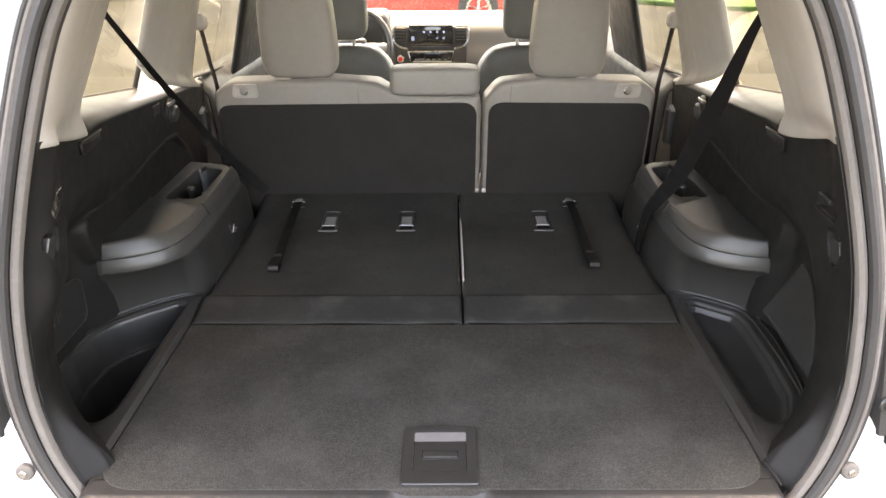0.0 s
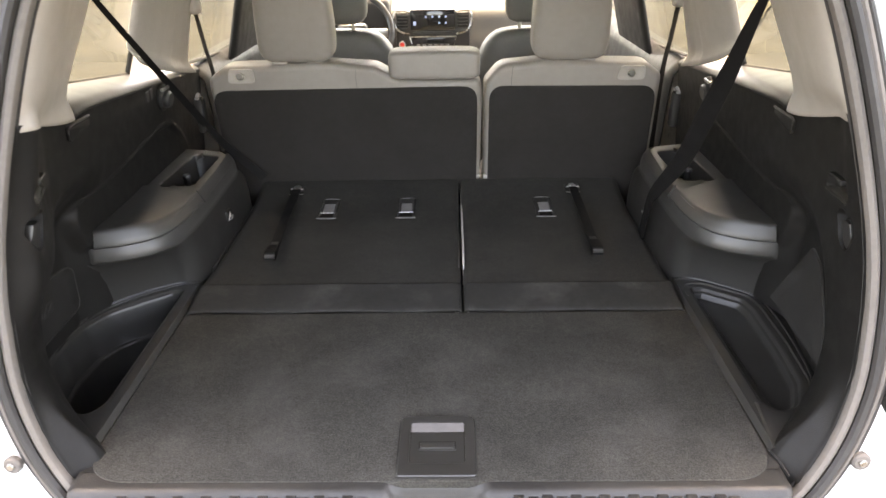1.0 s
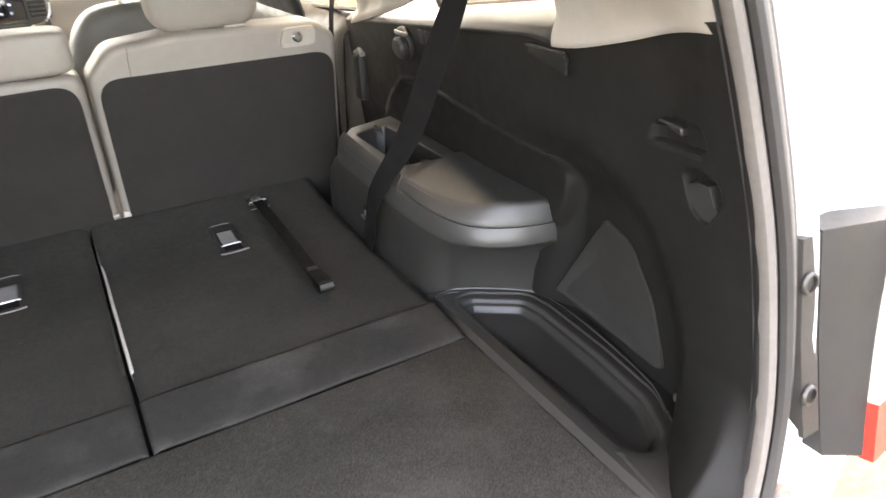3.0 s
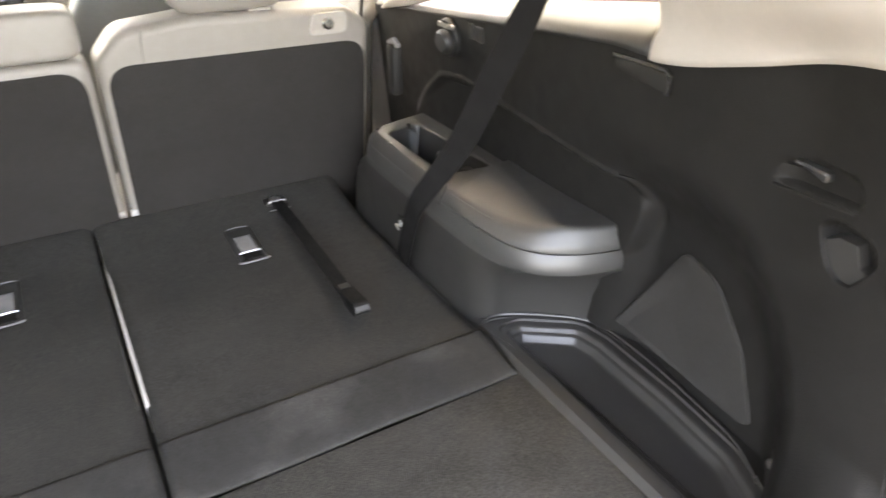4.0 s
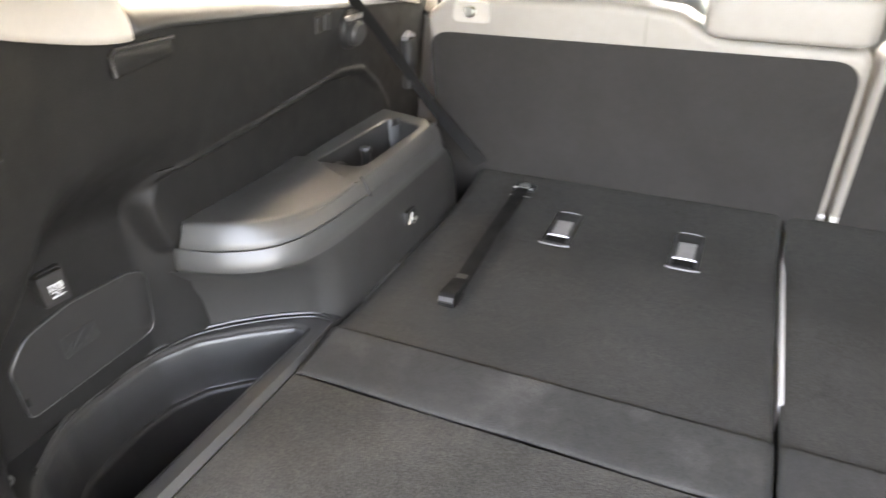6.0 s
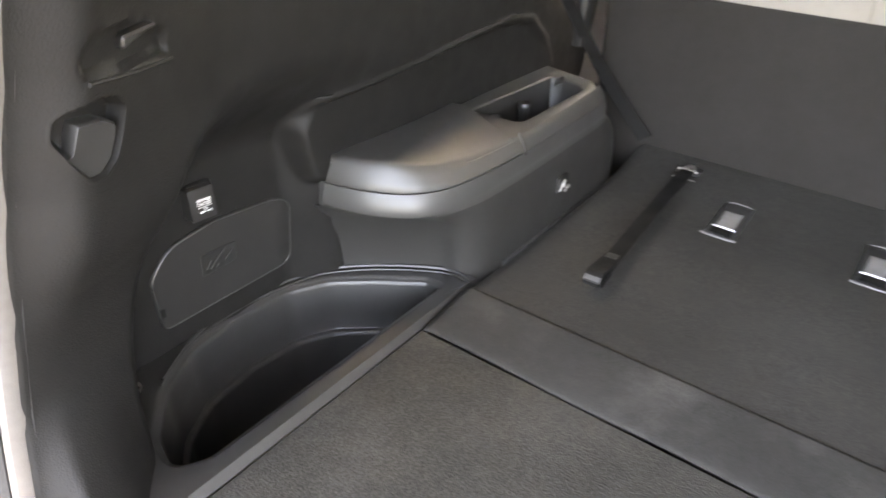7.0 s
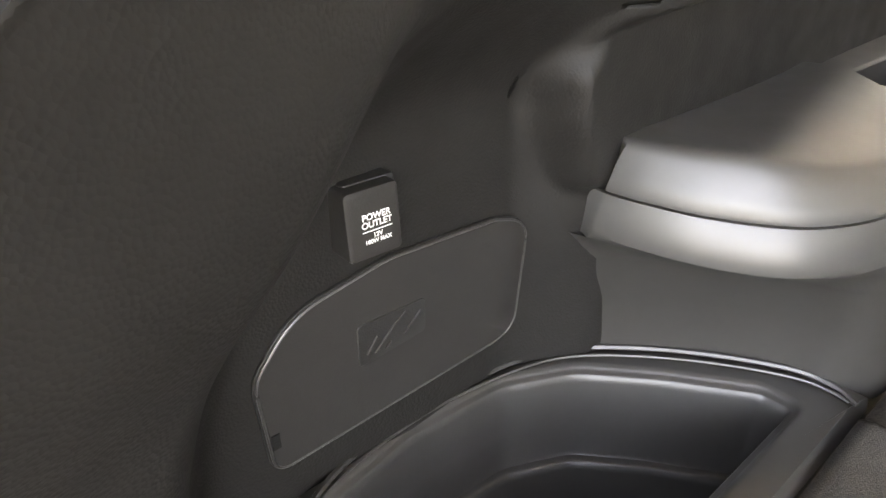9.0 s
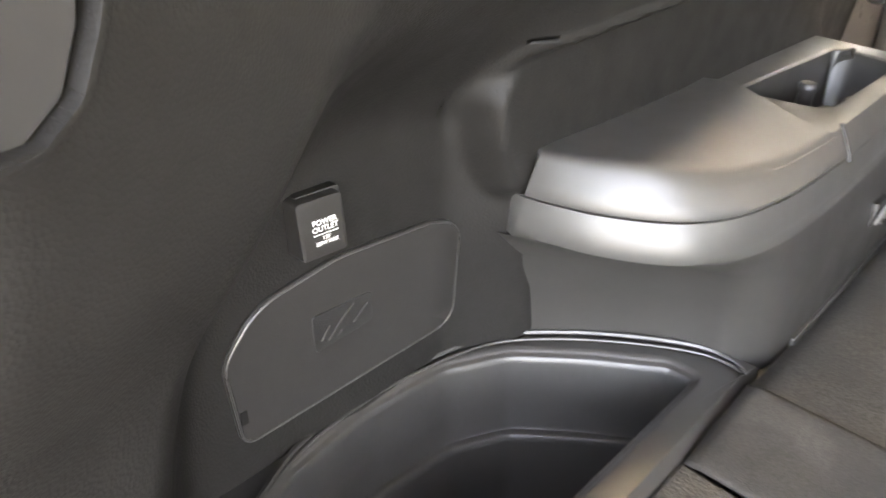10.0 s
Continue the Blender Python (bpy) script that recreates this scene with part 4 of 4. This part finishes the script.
for s in (1, -1):
    # bag hook in its cup
    dy, dz = (-0.009, 0.021) if s < 0 else (0.0, 0.004)
    CUP_S = [(y + dy, z + dz) for y, z in CUP]
    hk = thing("bag_hook", "black moulded plastic bag hook recessed in the side trim", "hook", "bag hooks")
    tongue = round_poly([(-0.3615, 1.134), (-0.347, 1.1120), (-0.332, 1.1125), (-0.319, 1.1220), (-0.3115, 1.138), (-0.3095, 1.148), (-0.325, 1.157), (-0.3440, 1.158), (-0.3505, 1.136)], [0.002, 0.005, 0.008, 0.008, 0.006, 0.005, 0.006, 0.002, 0.003], 5)
    tongue = [(y + dy - 0.004 * (s < 0), z + dz) for y, z in tongue]

    def tp(y, z, d):
        return (s * (wall_x(y, z, s < 0, False) + 0.004 - d), y, z)

    def cup_ring(off, d):
        return [(s * (wall_x(y, z, s < 0, False) - d), y, z) for y, z in inset(CUP_S, off)]
    cup_rings = [cup_ring(-0.0035, -0.002), cup_ring(-0.0028, 0.0024), cup_ring(-0.0012, 0.0028), cup_ring(0.0, 0.0024), cup_ring(0.0012, 0.0), cup_ring(0.0035, -0.012), cup_ring(0.0055, -0.0165), cup_ring(0.010, -0.0175)]
    cv, cf = loft(cup_rings, caps=False)
    link("cup", cv, cf + [tuple(range(len(cv) - len(CUP_S), len(cv)))], PLASTIC, hk, "moulded cup round the hook")
    link("hook", *loft([[tp(y, z, -0.018) for y, z in tongue], [tp(y, z, -0.001) for y, z in tongue], [tp(y, z, 0.0015) for y, z in inset(tongue, 0.0014)]]), SMOOTH, hk)
    link("rim", *tube([tp(y + dy, z + dz, 0.003) for y, z in ((-0.318, 1.174), (-0.311, 1.168), (-0.3050, 1.160), (-0.309, 1.148), (-0.3125, 1.138))], 0.0010, 6), PLASTIC, hk)
    # grip pocket over it
    gp = thing("grip_pocket", "shallow black moulded grip pocket with a small latch", "grip", "grip pockets")
    wall_plate("latch", s, ([(dy - 0.302, 1.200 + dz), (dy - 0.270, 1.207 + dz), (dy - 0.270, 1.215 + dz), (dy - 0.302, 1.210 + dz)], 0.003, 3), 0.0, 0.009, SMOOTH, gp)
    link("lower_edge", *tube([on_wall(s, y + dy, z + dz, 0.003) for y, z in ((-0.338, 1.187), (-0.29, 1.181), (-0.247, 1.178))], 0.0018, 6), PLASTIC, gp)
    # cover bracket under the beige pillar
    cb = thing("cover_bracket", "small black plastic cargo cover bracket on the side trim", "bracket", "cover brackets")
    bo = round_poly([(-0.097, 1.226), (-0.005, 1.232), (-0.005, 1.249), (-0.097, 1.252)], 0.006, 4)

    def flat_pt(y, z, d):
        return (s * (wall_x(y, 1.225, s < 0) - d), y, z)
    link("plate", *loft([[flat_pt(y, z, -0.03) for y, z in bo], [flat_pt(y, z, 0.009) for y, z in bo], [flat_pt(y, z, 0.011) for y, z in inset(bo, 0.003)]]), PLASTIC, cb)
    link("edge", *tube([flat_pt(y, z, 0.0098) for y, z in ((-0.002, 1.250), (-0.09, 1.2535), (-0.0985, 1.248), (-0.0985, 1.227))], 0.0024, 6), SMOOTH, cb)
    # screw low on the pillar
    sc = thing("trim_clip", "small metallic trim clip low on the side trim", "clip", "trim clips")
    p = on_wall(s, -0.318, 0.845, 0.0)
    link("clip_head", *disc(p, (-s, 0.1, 0), 0.007, 0.006, 12, 0.002), METAL, sc)
    # dark plate on the trim gives the shade of the clip's slot
    wall_plate("clip_slot_shade", s, ([(-0.327, 0.825), (-0.309, 0.825), (-0.309, 0.868), (-0.327, 0.868)], 0.006, 4), 0.0, 0.002, DARK, sc)
    # belt guide ahead of the hollow
    bg = thing("belt_guide", "round black seat belt guide on the side trim", "belt guide", "belt guides")
    base = [(0.455 + 0.040 * math.cos(a), 1.172 + 0.034 * math.sin(a)) for a in (2 * math.pi * k / 28 for k in range(28))]
    wall_plate("housing", s, base, 0.0, 0.010, DARK, bg, bevel=0.004)
    wall_plate("knob", s, [(0.455 + 0.027 * math.cos(a), 1.166 + 0.021 * math.sin(a)) for a in (2 * math.pi * k / 24 for k in range(24))], 0.008, 0.024, SMOOTH, bg, bevel=0.005)
    wall_plate("slot", s, ([(0.427, 1.190), (0.484, 1.188), (0.484, 1.197), (0.427, 1.199)], 0.003, 3), 0.009, 0.013, METAL, bg)
    for k in range(2):
        wall_plate("vent", s, ([(0.335 + 0.028 * k, 1.186), (0.357 + 0.028 * k, 1.186), (0.357 + 0.028 * k, 1.212), (0.335 + 0.028 * k, 1.212)], 0.003, 3), 0.0, 0.0022, DARK, bg)
    # stowed buckle beside the second row
    bk = thing("belt_buckle", "black seat belt buckle hanging beside the second row seat", "seat belt", "belt buckles")
    part("case", block(s * 0.668 - 0.012, s * 0.668 + 0.012, 0.60, 0.635, 1.03, 1.13, 0.008), COVER, bk)
    link("cap", *tube([(s * 0.668, 0.60, 1.13), (s * 0.668, 0.618, 1.138), (s * 0.668, 0.636, 1.13)], 0.006, 8), TAB, bk, "pale buckle mouth")

# felt patch on the right wall
ob = thing("felt_patch", "charcoal felt patch let into the black side trim", "felt patch")
wall_plate("felt", 1, ([(-0.002, 0.832), (-0.10, 1.005), (-0.165, 0.995), (-0.225, 0.93), (-0.262, 0.842), (-0.245, 0.834)], [0.008, 0.03, 0.06, 0.06, 0.02, 0.02], 8), 0.0, 0.0035, FELT, ob, bevel=0.0015)
edge = round_poly([(-0.002, 0.832), (-0.10, 1.005), (-0.165, 0.995), (-0.225, 0.93), (-0.262, 0.842), (-0.245, 0.834)], [0.008, 0.03, 0.06, 0.06, 0.02, 0.02], 8)
link("edge_seam", *tube([on_wall(1, y, z, 0.003) for y, z in edge + edge[:1]], 0.0012, 6), DARK, ob)

# tool cover on the left wall
ob = thing("tool_cover", "black plastic tool compartment cover with an embossed spanner mark", "cover")
cover = ([(-0.240, 0.843), (-0.042, 0.846), (-0.037, 0.940), (-0.065, 0.949), (-0.152, 0.955), (-0.217, 0.945), (-0.244, 0.914)], [0.012, 0.022, 0.022, 0.02, 0.08, 0.05, 0.025], 8)
wall_plate("gap", -1, (inset(round_poly(*cover), -0.0016), 0, 1), 0.0, 0.0016, DARK, ob, bevel=0.0004)
wall_plate("cover", -1, cover, 0.0, 0.0030, COVER, ob, bevel=0.0012)
line = round_poly(*cover)
# paler, glossier thin outline added for the highlight along the cover's edge
link("cover_edge_glint", *tube([on_wall(-1, y, z, 0.0052) for y, z in line + line[:1]], 0.0009, 6), SMOOTH, ob)
# darker plate laid on the cover for the shade of the mark's recess
wall_plate("mark_recess_shade", -1, ([(-0.178, 0.888), (-0.126, 0.891), (-0.126, 0.917), (-0.178, 0.919)], 0.004, 4), 0.001, 0.0036, DARK, ob, bevel=0.0005)
for a, b in (((-0.172, 0.896), (-0.164, 0.906)), ((-0.166, 0.894), (-0.150, 0.909)), ((-0.150, 0.909), (-0.142, 0.914)), ((-0.144, 0.898), (-0.130, 0.909)), ((-0.158, 0.893), (-0.154, 0.897))):
    link("mark", *tube([on_wall(-1, *a, 0.0066), on_wall(-1, *b, 0.0064)], 0.0009, 6), COVER, ob)
# nothing is cut here: a black plate gives the notch's shade
wall_plate("notch", -1, [(-0.2400, 0.862), (-0.2345, 0.862), (-0.2345, 0.873), (-0.2400, 0.873)], 0.001, 0.0037, WEB, ob, bevel=0.0003)

# power outlet
out = thing("power_outlet", "black square power outlet cap with white print", "power outlet")
along = Vector((0.066, 1, 0)).normalized()
up = Vector((-0.088, 0, 1))
up = (up - along * up.dot(along)).normalized()
face = along.cross(up)
c0 = Vector((-0.737, -0.171, 0.9915)) - face * 0.0125


def cap_pt(a, b, d):
    return c0 + along * a + up * b + face * d


for nm, w, h, d0, d1, m, da, db in (("collar", 0.0165, 0.0190, -0.032, 0.004, DARK, 0.0040, 0.0022), ("cap", 0.0168, 0.0198, -0.010, 0.0125, COVER, 0.0, 0.0)):
    o = round_poly([(da - w, db - h), (da + w, db - h), (da + w, db + h), (da - w, db + h)], 0.004, 5)
    link(nm, *loft([[cap_pt(a, b, d0) for a, b in o], [cap_pt(a, b, d1 - 0.0025) for a, b in o], [cap_pt(a, b, d1 - 0.0007) for a, b in inset(o, 0.0007)], [cap_pt(a, b, d1) for a, b in inset(o, 0.0025)]]), m, out)
turn = Matrix((along, up, face)).transposed().to_4x4()


def words(text, a, b, size, parent):
    cu = bpy.data.curves.new("print", "FONT")
    cu.body, cu.size, cu.align_x, cu.align_y, cu.offset = text, size, "CENTER", "CENTER", 0.00012
    tmp = new("tmp", cu)
    dg = bpy.context.evaluated_depsgraph_get()
    me = bpy.data.meshes.new_from_object(tmp.evaluated_get(dg))
    bpy.data.objects.remove(tmp)
    me.materials.clear()
    me.materials.append(INK)
    ob = new("print", me)
    ob.parent = parent
    ob.matrix_basis = Matrix.Translation(cap_pt(a, b, 0.0127)) @ turn
    return ob


words("POWER", 0.0015, 0.0042, 0.0050, out)
words("OUTLET", 0.0015, -0.0002, 0.0050, out)
words("12V", 0.0015, -0.0065, 0.0036, out)
words("180W MAX", 0.0015, -0.0098, 0.0033, out)
bar = block(-0.0075, 0.0105, -0.0039, -0.0034, 0.0, 0.0003, 0.0)
ob = part("rule", bar, INK, out, smooth=False)
ob.matrix_basis = Matrix.Translation(cap_pt(0, 0, 0.0126)) @ turn


# ---- seat belts ----
def belt(path, half_width, label):
    th = thing("seat_belt", label, "seat belt", "seat belts")
    way = smooth_path(path, 6)
    link("webbing", *ribbon(way, half_width, 0.0018), WEB, th)
    for k in (-0.88, 0.88):
        link("woven_edge", *ribbon([p + Vector(a) * k for p, a in zip(way, half_width)], [Vector(a) * 0.11 for a in half_width], 0.0026), WEB, th)
    return th


def fan(a, b, n):
    return [Vector(a).lerp(Vector(b), k / (n - 1)) for k in range(n)]


belt([(0.602, -0.03, 1.49), (0.597, 0.02, 1.415), (0.592, 0.09, 1.292), (0.583, 0.145, 1.195), (0.571, 0.212, 1.075), (0.539, 0.275, 0.972), (0.531, 0.295, 0.93), (0.536, 0.345, 0.815)],
     [Vector((0.015, -0.011, -0.0075)).lerp(Vector((0.0, -0.019, -0.007)), ss(0.55, 0.8, k / 42)) * (0.3 + 0.7 * ss(0.0, 0.4, k / 42)) for k in range(43)], "black third row seat belt hanging across the side trim")
belt([(-0.612, -0.02, 1.51), (-0.632, 0.10, 1.435), (-0.672, 0.35, 1.285), (-0.688, 0.50, 1.185), (-0.630, 0.645, 0.990), (-0.530, 0.672, 0.868)],
     fan((0.0022, 0.0025, 0.0025), (0.010, 0.003, 0.008), 31), "black third row seat belt stretched past the side window")
for s in (-1, 1):
    th = belt([(s * 0.668, 0.70, 1.355), (s * 0.668, 0.735, 1.25), (s * 0.668, 0.775, 1.13), (s * 0.67, 0.80, 0.8)], [Vector((s * 0.010, 0.014, 0.0))] * 40, "black second row seat belt from its pillar anchor")
    link("anchor_cover", *puff((s * 0.665, 0.695, 1.365), (0.036, 0.045, 0.045), 0.7, 20, 12), BEIGE, th, "beige belt anchor cover")

# ---- front seats ----
for cx in (-0.395, 0.365):
    th = thing("front_seat", "warm grey leather front seat seen from behind", "car seat", "front seats")

    def fs(x, y, z):
        return x * (1.0 - 0.16 * max(z, 0) ** 2), y + 0.35 * -z * 0.0 + (-0.5 * z), z
    link("backrest", *puff((cx, 1.52, 0.83), (0.49, 0.17, 0.70), 0.42, 36, 20, fs), GREYBEIGE, th)
    link("headrest", *puff((cx, 1.46, 1.315), (0.235, 0.11, 0.225), 0.38, 32, 16), GREYBEIGE, th)
    link("cushion", *puff((cx, 1.80, 0.58), (0.5, 0.5, 0.2), 0.3), GREYBEIGE, th)
    for d in (-0.06, 0.06):
        link("post", *tube([(cx + d, 1.45, 1.12), (cx + d, 1.455, 1.25)], 0.007, 8), METAL, th)

# ---- dashboard ----
dash = thing("dashboard", "pale grey dashboard with touch screen and silver trim", "dashboard")
DX = -0.052
prof = [(2.36, 0.70), (2.37, 0.93), (2.40, 1.03), (2.43, 1.115), (2.50, 1.150), (2.62, 1.152), (2.90, 1.115), (2.95, 0.7)]
sm = smooth_path([(0, y, z) for y, z in prof], 5)
link("body", *loft([[(x, p.y + 0.06 * (abs(x) / 0.72) ** 2, p.z) for p in sm] for x in steps(-0.72, 0.72, 24)], closed=False), DASH, dash)
part("centre_panel", block(DX - 0.19, DX + 0.19, 2.36, 2.45, 0.90, 1.13, 0.012), SMOOTH, dash, "black centre panel")
scr = part("screen", block(DX - 0.115, DX + 0.115, 2.345, 2.37, 1.038, 1.140, 0.006), SCREEN, dash, "black touch screen")
for r in range(2):
    for c in range(4):
        if r and c < 2:
            continue
        x = DX - 0.035 + c * 0.034
        part("icon", block(x - 0.005, x + 0.005, 2.3435, 2.3445, 1.10 - r * 0.03, 1.109 - r * 0.03, 0.0), ICON, scr, smooth=False)
part("icon", block(DX - 0.10, DX - 0.085, 2.3435, 2.3445, 1.062, 1.082, 0.0), ICON, scr, smooth=False)
for s in (-1, 1):
    v = part("air_vent", block(DX + s * 0.155 - 0.03, DX + s * 0.155 + 0.03, 2.35, 2.37, 1.05, 1.125, 0.006), DARK, dash, "black air vent")
    for k in range(4):
        part("slat", block(DX + s * 0.155 - 0.026, DX + s * 0.155 + 0.026, 2.345, 2.353, 1.062 + 0.016 * k, 1.066 + 0.016 * k, 0.001), SMOOTH, v)
    link("silver_trim", *tube(smooth_path([(DX + s * 0.12, 2.345, 1.13), (DX + s * 0.19, 2.345, 1.13), (DX + s * 0.195, 2.345, 1.07), (DX + s * 0.17, 2.345, 1.035), (DX + s * 0.12, 2.345, 1.020)], 5), 0.005, 6), CHROME, dash, "satin silver trim")
part("climate_panel", block(DX - 0.115, DX + 0.115, 2.35, 2.375, 0.952, 1.004, 0.005), SCREEN, dash, "black climate control panel")
link("silver_trim", *tube([(DX - 0.12, 2.345, 1.007), (DX + 0.12, 2.345, 1.007), (DX + 0.105, 2.345, 0.955), (DX - 0.105, 2.345, 0.955), (DX - 0.12, 2.345, 1.007)], 0.0035, 6), CHROME, dash, "satin silver trim")
for k in range(6):
    part("button", block(DX - 0.085 + k * 0.03, DX - 0.067 + k * 0.03, 2.346, 2.352, 0.962, 0.968, 0.001), TAB, dash)
part("button_row", block(DX - 0.10, DX + 0.10, 2.352, 2.37, 1.012, 1.03, 0.003), SMOOTH, dash)
link("start_button", *disc((-0.212, 2.352, 0.968), (0, -1, 0), 0.012, 0.012, 18, 0.003), STARTRED, dash, "red start button")
link("start_ring", *disc((-0.212, 2.355, 0.968), (0, -1, 0), 0.019, 0.009, 18, 0.002, 0.0125), CHROME, dash)
part("cluster_hood", block(-0.60, -0.27, 2.33, 2.60, 1.02, 1.20, 0.04, 4), DARK, dash, "black instrument hood")
wheel = link("steering_wheel", *tube([(-0.43 + 0.185 * math.cos(a), 2.13 + 0.07 * math.sin(a), 1.065 + 0.17 * math.sin(a)) for a in (2 * math.pi * k / 40 for k in range(41))], 0.015, 10), SMOOTH, dash, "black steering wheel")
part("hub", block(-0.50, -0.36, 2.09, 2.15, 1.01, 1.11, 0.02, 3), SMOOTH, wheel)
part("spoke", block(-0.60, -0.26, 2.105, 2.125, 1.045, 1.085, 0.008), CHROME, wheel, "silver spoke")
part("console", block(-0.22, 0.12, 1.65, 2.38, 0.45, 0.80, 0.03, 3), GREYBEIGE, dash)

# ---- outside of the opening ----
for s in (-1, 1):
    tl = thing("tail_lamp", "dark tail lamp housing with a red lens edge beside the opening", "tail lamp", "tail lamps")

    def col(z):
        return (0.702 if s > 0 else 0.676) - 0.055 * (z - 0.888)

    def cy(z):
        return seal_y(z) - 0.008
    plate_r = [[(s * (col(z) + a), cy(z) - b, z) for a, b in ((-0.014, -0.02), (0.0, 0.006), (0.028, 0.006), (0.034, 0.0))] for z in steps(0.885, 1.120, 8)]
    pl = link("mounting_plate", *loft(plate_r), SILL, tl, "grey mounting plate")
    for z in (0.937, 1.070):
        link("hole", *disc((s * (col(z) + 0.009), cy(z) - 0.007, z), (0, -1, 0.15), 0.013, 0.004, 18, 0.002, 0.009), SMOOTH, pl)
        # dark disc for the shade inside the hole, which isn't cut through
        link("hole_shade", *disc((s * (col(z) + 0.009), cy(z) - 0.0065, z), (0, -1, 0.15), 0.009, 0.001, 14), DARK, pl)
    house = [[(s * (col(z) + 0.030), cy(z) + 0.03, z), (s * (col(z) + 0.030), cy(z) - 0.006, z), (s * (0.772 + 0.13 * (z - 0.85)), cy(z) - 0.030, z), (s * 0.88, cy(z) + 0.0, z)] for z in steps(0.850, 1.122, 8)]
    link("housing", *loft(house), DARK, tl, "black lamp housing")
    lens = [[(s * (0.773 + 0.13 * (z - 0.85)), cy(z) - 0.026, z), (s * (0.779 + 0.13 * (z - 0.85)), cy(z) - 0.040, z), (s * 0.87, cy(z) - 0.03, z), (s * 0.92, cy(z) + 0.05, z), (s * 0.88, cy(z) + 0.05, z)] for z in steps(0.845, 1.118, 8)]
    link("lens", *loft(lens[:3]), REDLENS, tl, "red lens")
    link("clear_lens", *loft(lens[2:]), BEIGE, tl, "pale clear lens")
    bs = thing("bump_stop", "round pale rubber bump stop on the white body", "bump stop", "bump stops")
    link("pad", *disc((0.668 if s > 0 else -0.650, -0.475, 0.822), (0, -1, 0.15), 0.0145, 0.010, 18, 0.003), LIP, bs)
    link("nut", *disc((0.668 if s > 0 else -0.650, -0.4845, 0.8235), (0, -1, 0.15), 0.006, 0.004, 12, 0.001), METAL, bs)

# ---- outdoors ----
ground = tagged(new("ground"), "asphalt car park with sun-dappled bands put into its colour", "ground", kind="structure")
link("asphalt", [(-300, -300, 0), (300, -300, 0), (300, 300, 0), (-300, 300, 0)], [(0, 1, 2, 3)], ASPHALT, ground)
lawn = tagged(new("lawn"), "green mown lawn beyond the kerb", "lawn", kind="structure")
link("turf", *slab(round_poly([(-40, 19), (1.5, 15.6), (4.2, 14.2), (5.6, 12.9), (8, 12.3), (120, 11.5), (120, 120), (-40, 120)], 0.8), 0.0, 0.10, 0.03), GRASS, lawn)
kerb = thing("kerb", "tan concrete kerb curving along the lawn", "kerb")
kp = smooth_path([(2.4, 3.5, 0.06), (3.2, 7.0, 0.06), (3.85, 8.25, 0.06), (4.55, 9.6, 0.06), (5.4, 11.2, 0.06), (6.6, 12.2, 0.06), (9.5, 12.6, 0.06), (30, 12.4, 0.06)], 8)
link("kerb_stone", *tube(kp, 0.20, 10, 0.5), CONCRETE, kerb)


def far_car(name, label, m, paint, length=4.3):
    th = thing(name, label, "car", "parked cars")
    L = length / 2
    prof = [(-L, 0.35), (-L, 0.75), (-L * 0.93, 0.95), (-L * 0.78, 1.02), (-L * 0.6, 1.36), (-L * 0.2, 1.48), (L * 0.15, 1.44), (L * 0.45, 1.02), (L * 0.9, 0.88), (L, 0.7), (L, 0.35), (L * 0.78, 0.28), (-L * 0.78, 0.28)]
    prof = round_poly(prof, 0.12, 4)
    rings = []
    for y, k in ((-0.88, 0.94), (-0.9, 1.0), (0.9, 1.0), (0.88, 0.94)):
        rings.append([(x * (0.985 if k < 1 else 1), y * (1.0 if z < 0.95 else 1 - 0.28 * (z - 0.95)), z) for x, z in prof])
    link("body", *loft(rings), paint, th)
    for sx in (-1, 1):
        for sy in (-1, 1):
            c = (sx * L * 0.62, sy * 0.80, 0.335)
            wl = link("wheel", *disc(c, (0, sy, 0), 0.335, 0.12, 32, 0.03, 0.22), TYRE, th, "tyre")
            link("rim", *disc((c[0], c[1] + sy * 0.02, c[2]), (0, sy, 0), 0.225, 0.08, 32, 0.02, 0.17), CHROME, wl)
            link("backing", *disc((c[0], c[1] + sy * 0.01, c[2]), (0, sy, 0), 0.2, 0.02, 24), DARK, wl)
            for k in range(5):
                a = 2 * math.pi * k / 5 + 0.3
                link("spoke", *tube([(c[0], c[1] + sy * 0.09, c[2]), (c[0] + 0.2 * math.cos(a), c[1] + sy * 0.085, c[2] + 0.2 * math.sin(a))], 0.03, 6, 0.5), CHROME, wl)
    for sy in (-1, 1):
        link("side_glass", *loft([[(x, sy * (0.903 - 0.28 * (z - 0.95) * 0.9), z) for x, z in ((-L * 0.66, 1.04), (L * 0.32, 1.04), (L * 0.10, 1.38), (-L * 0.2, 1.42), (-L * 0.52, 1.34))],
                                  [(x, sy * (0.893 - 0.28 * (z - 0.95) * 0.9), z) for x, z in ((-L * 0.66, 1.04), (L * 0.32, 1.04), (L * 0.10, 1.38), (-L * 0.2, 1.42), (-L * 0.52, 1.34))]]), SCREEN, th)
    th.matrix_basis = m
    return th


far_car("parked_car", "red parked hatchback seen through the windscreen", pose(-0.78, 11.3, 0), REDPAINT)
far_car("parked_car", "dark grey car parked across the lot", pose(-9.5, 16.0, 0, 0, 0, 30), BLUEGREY, 4.6)
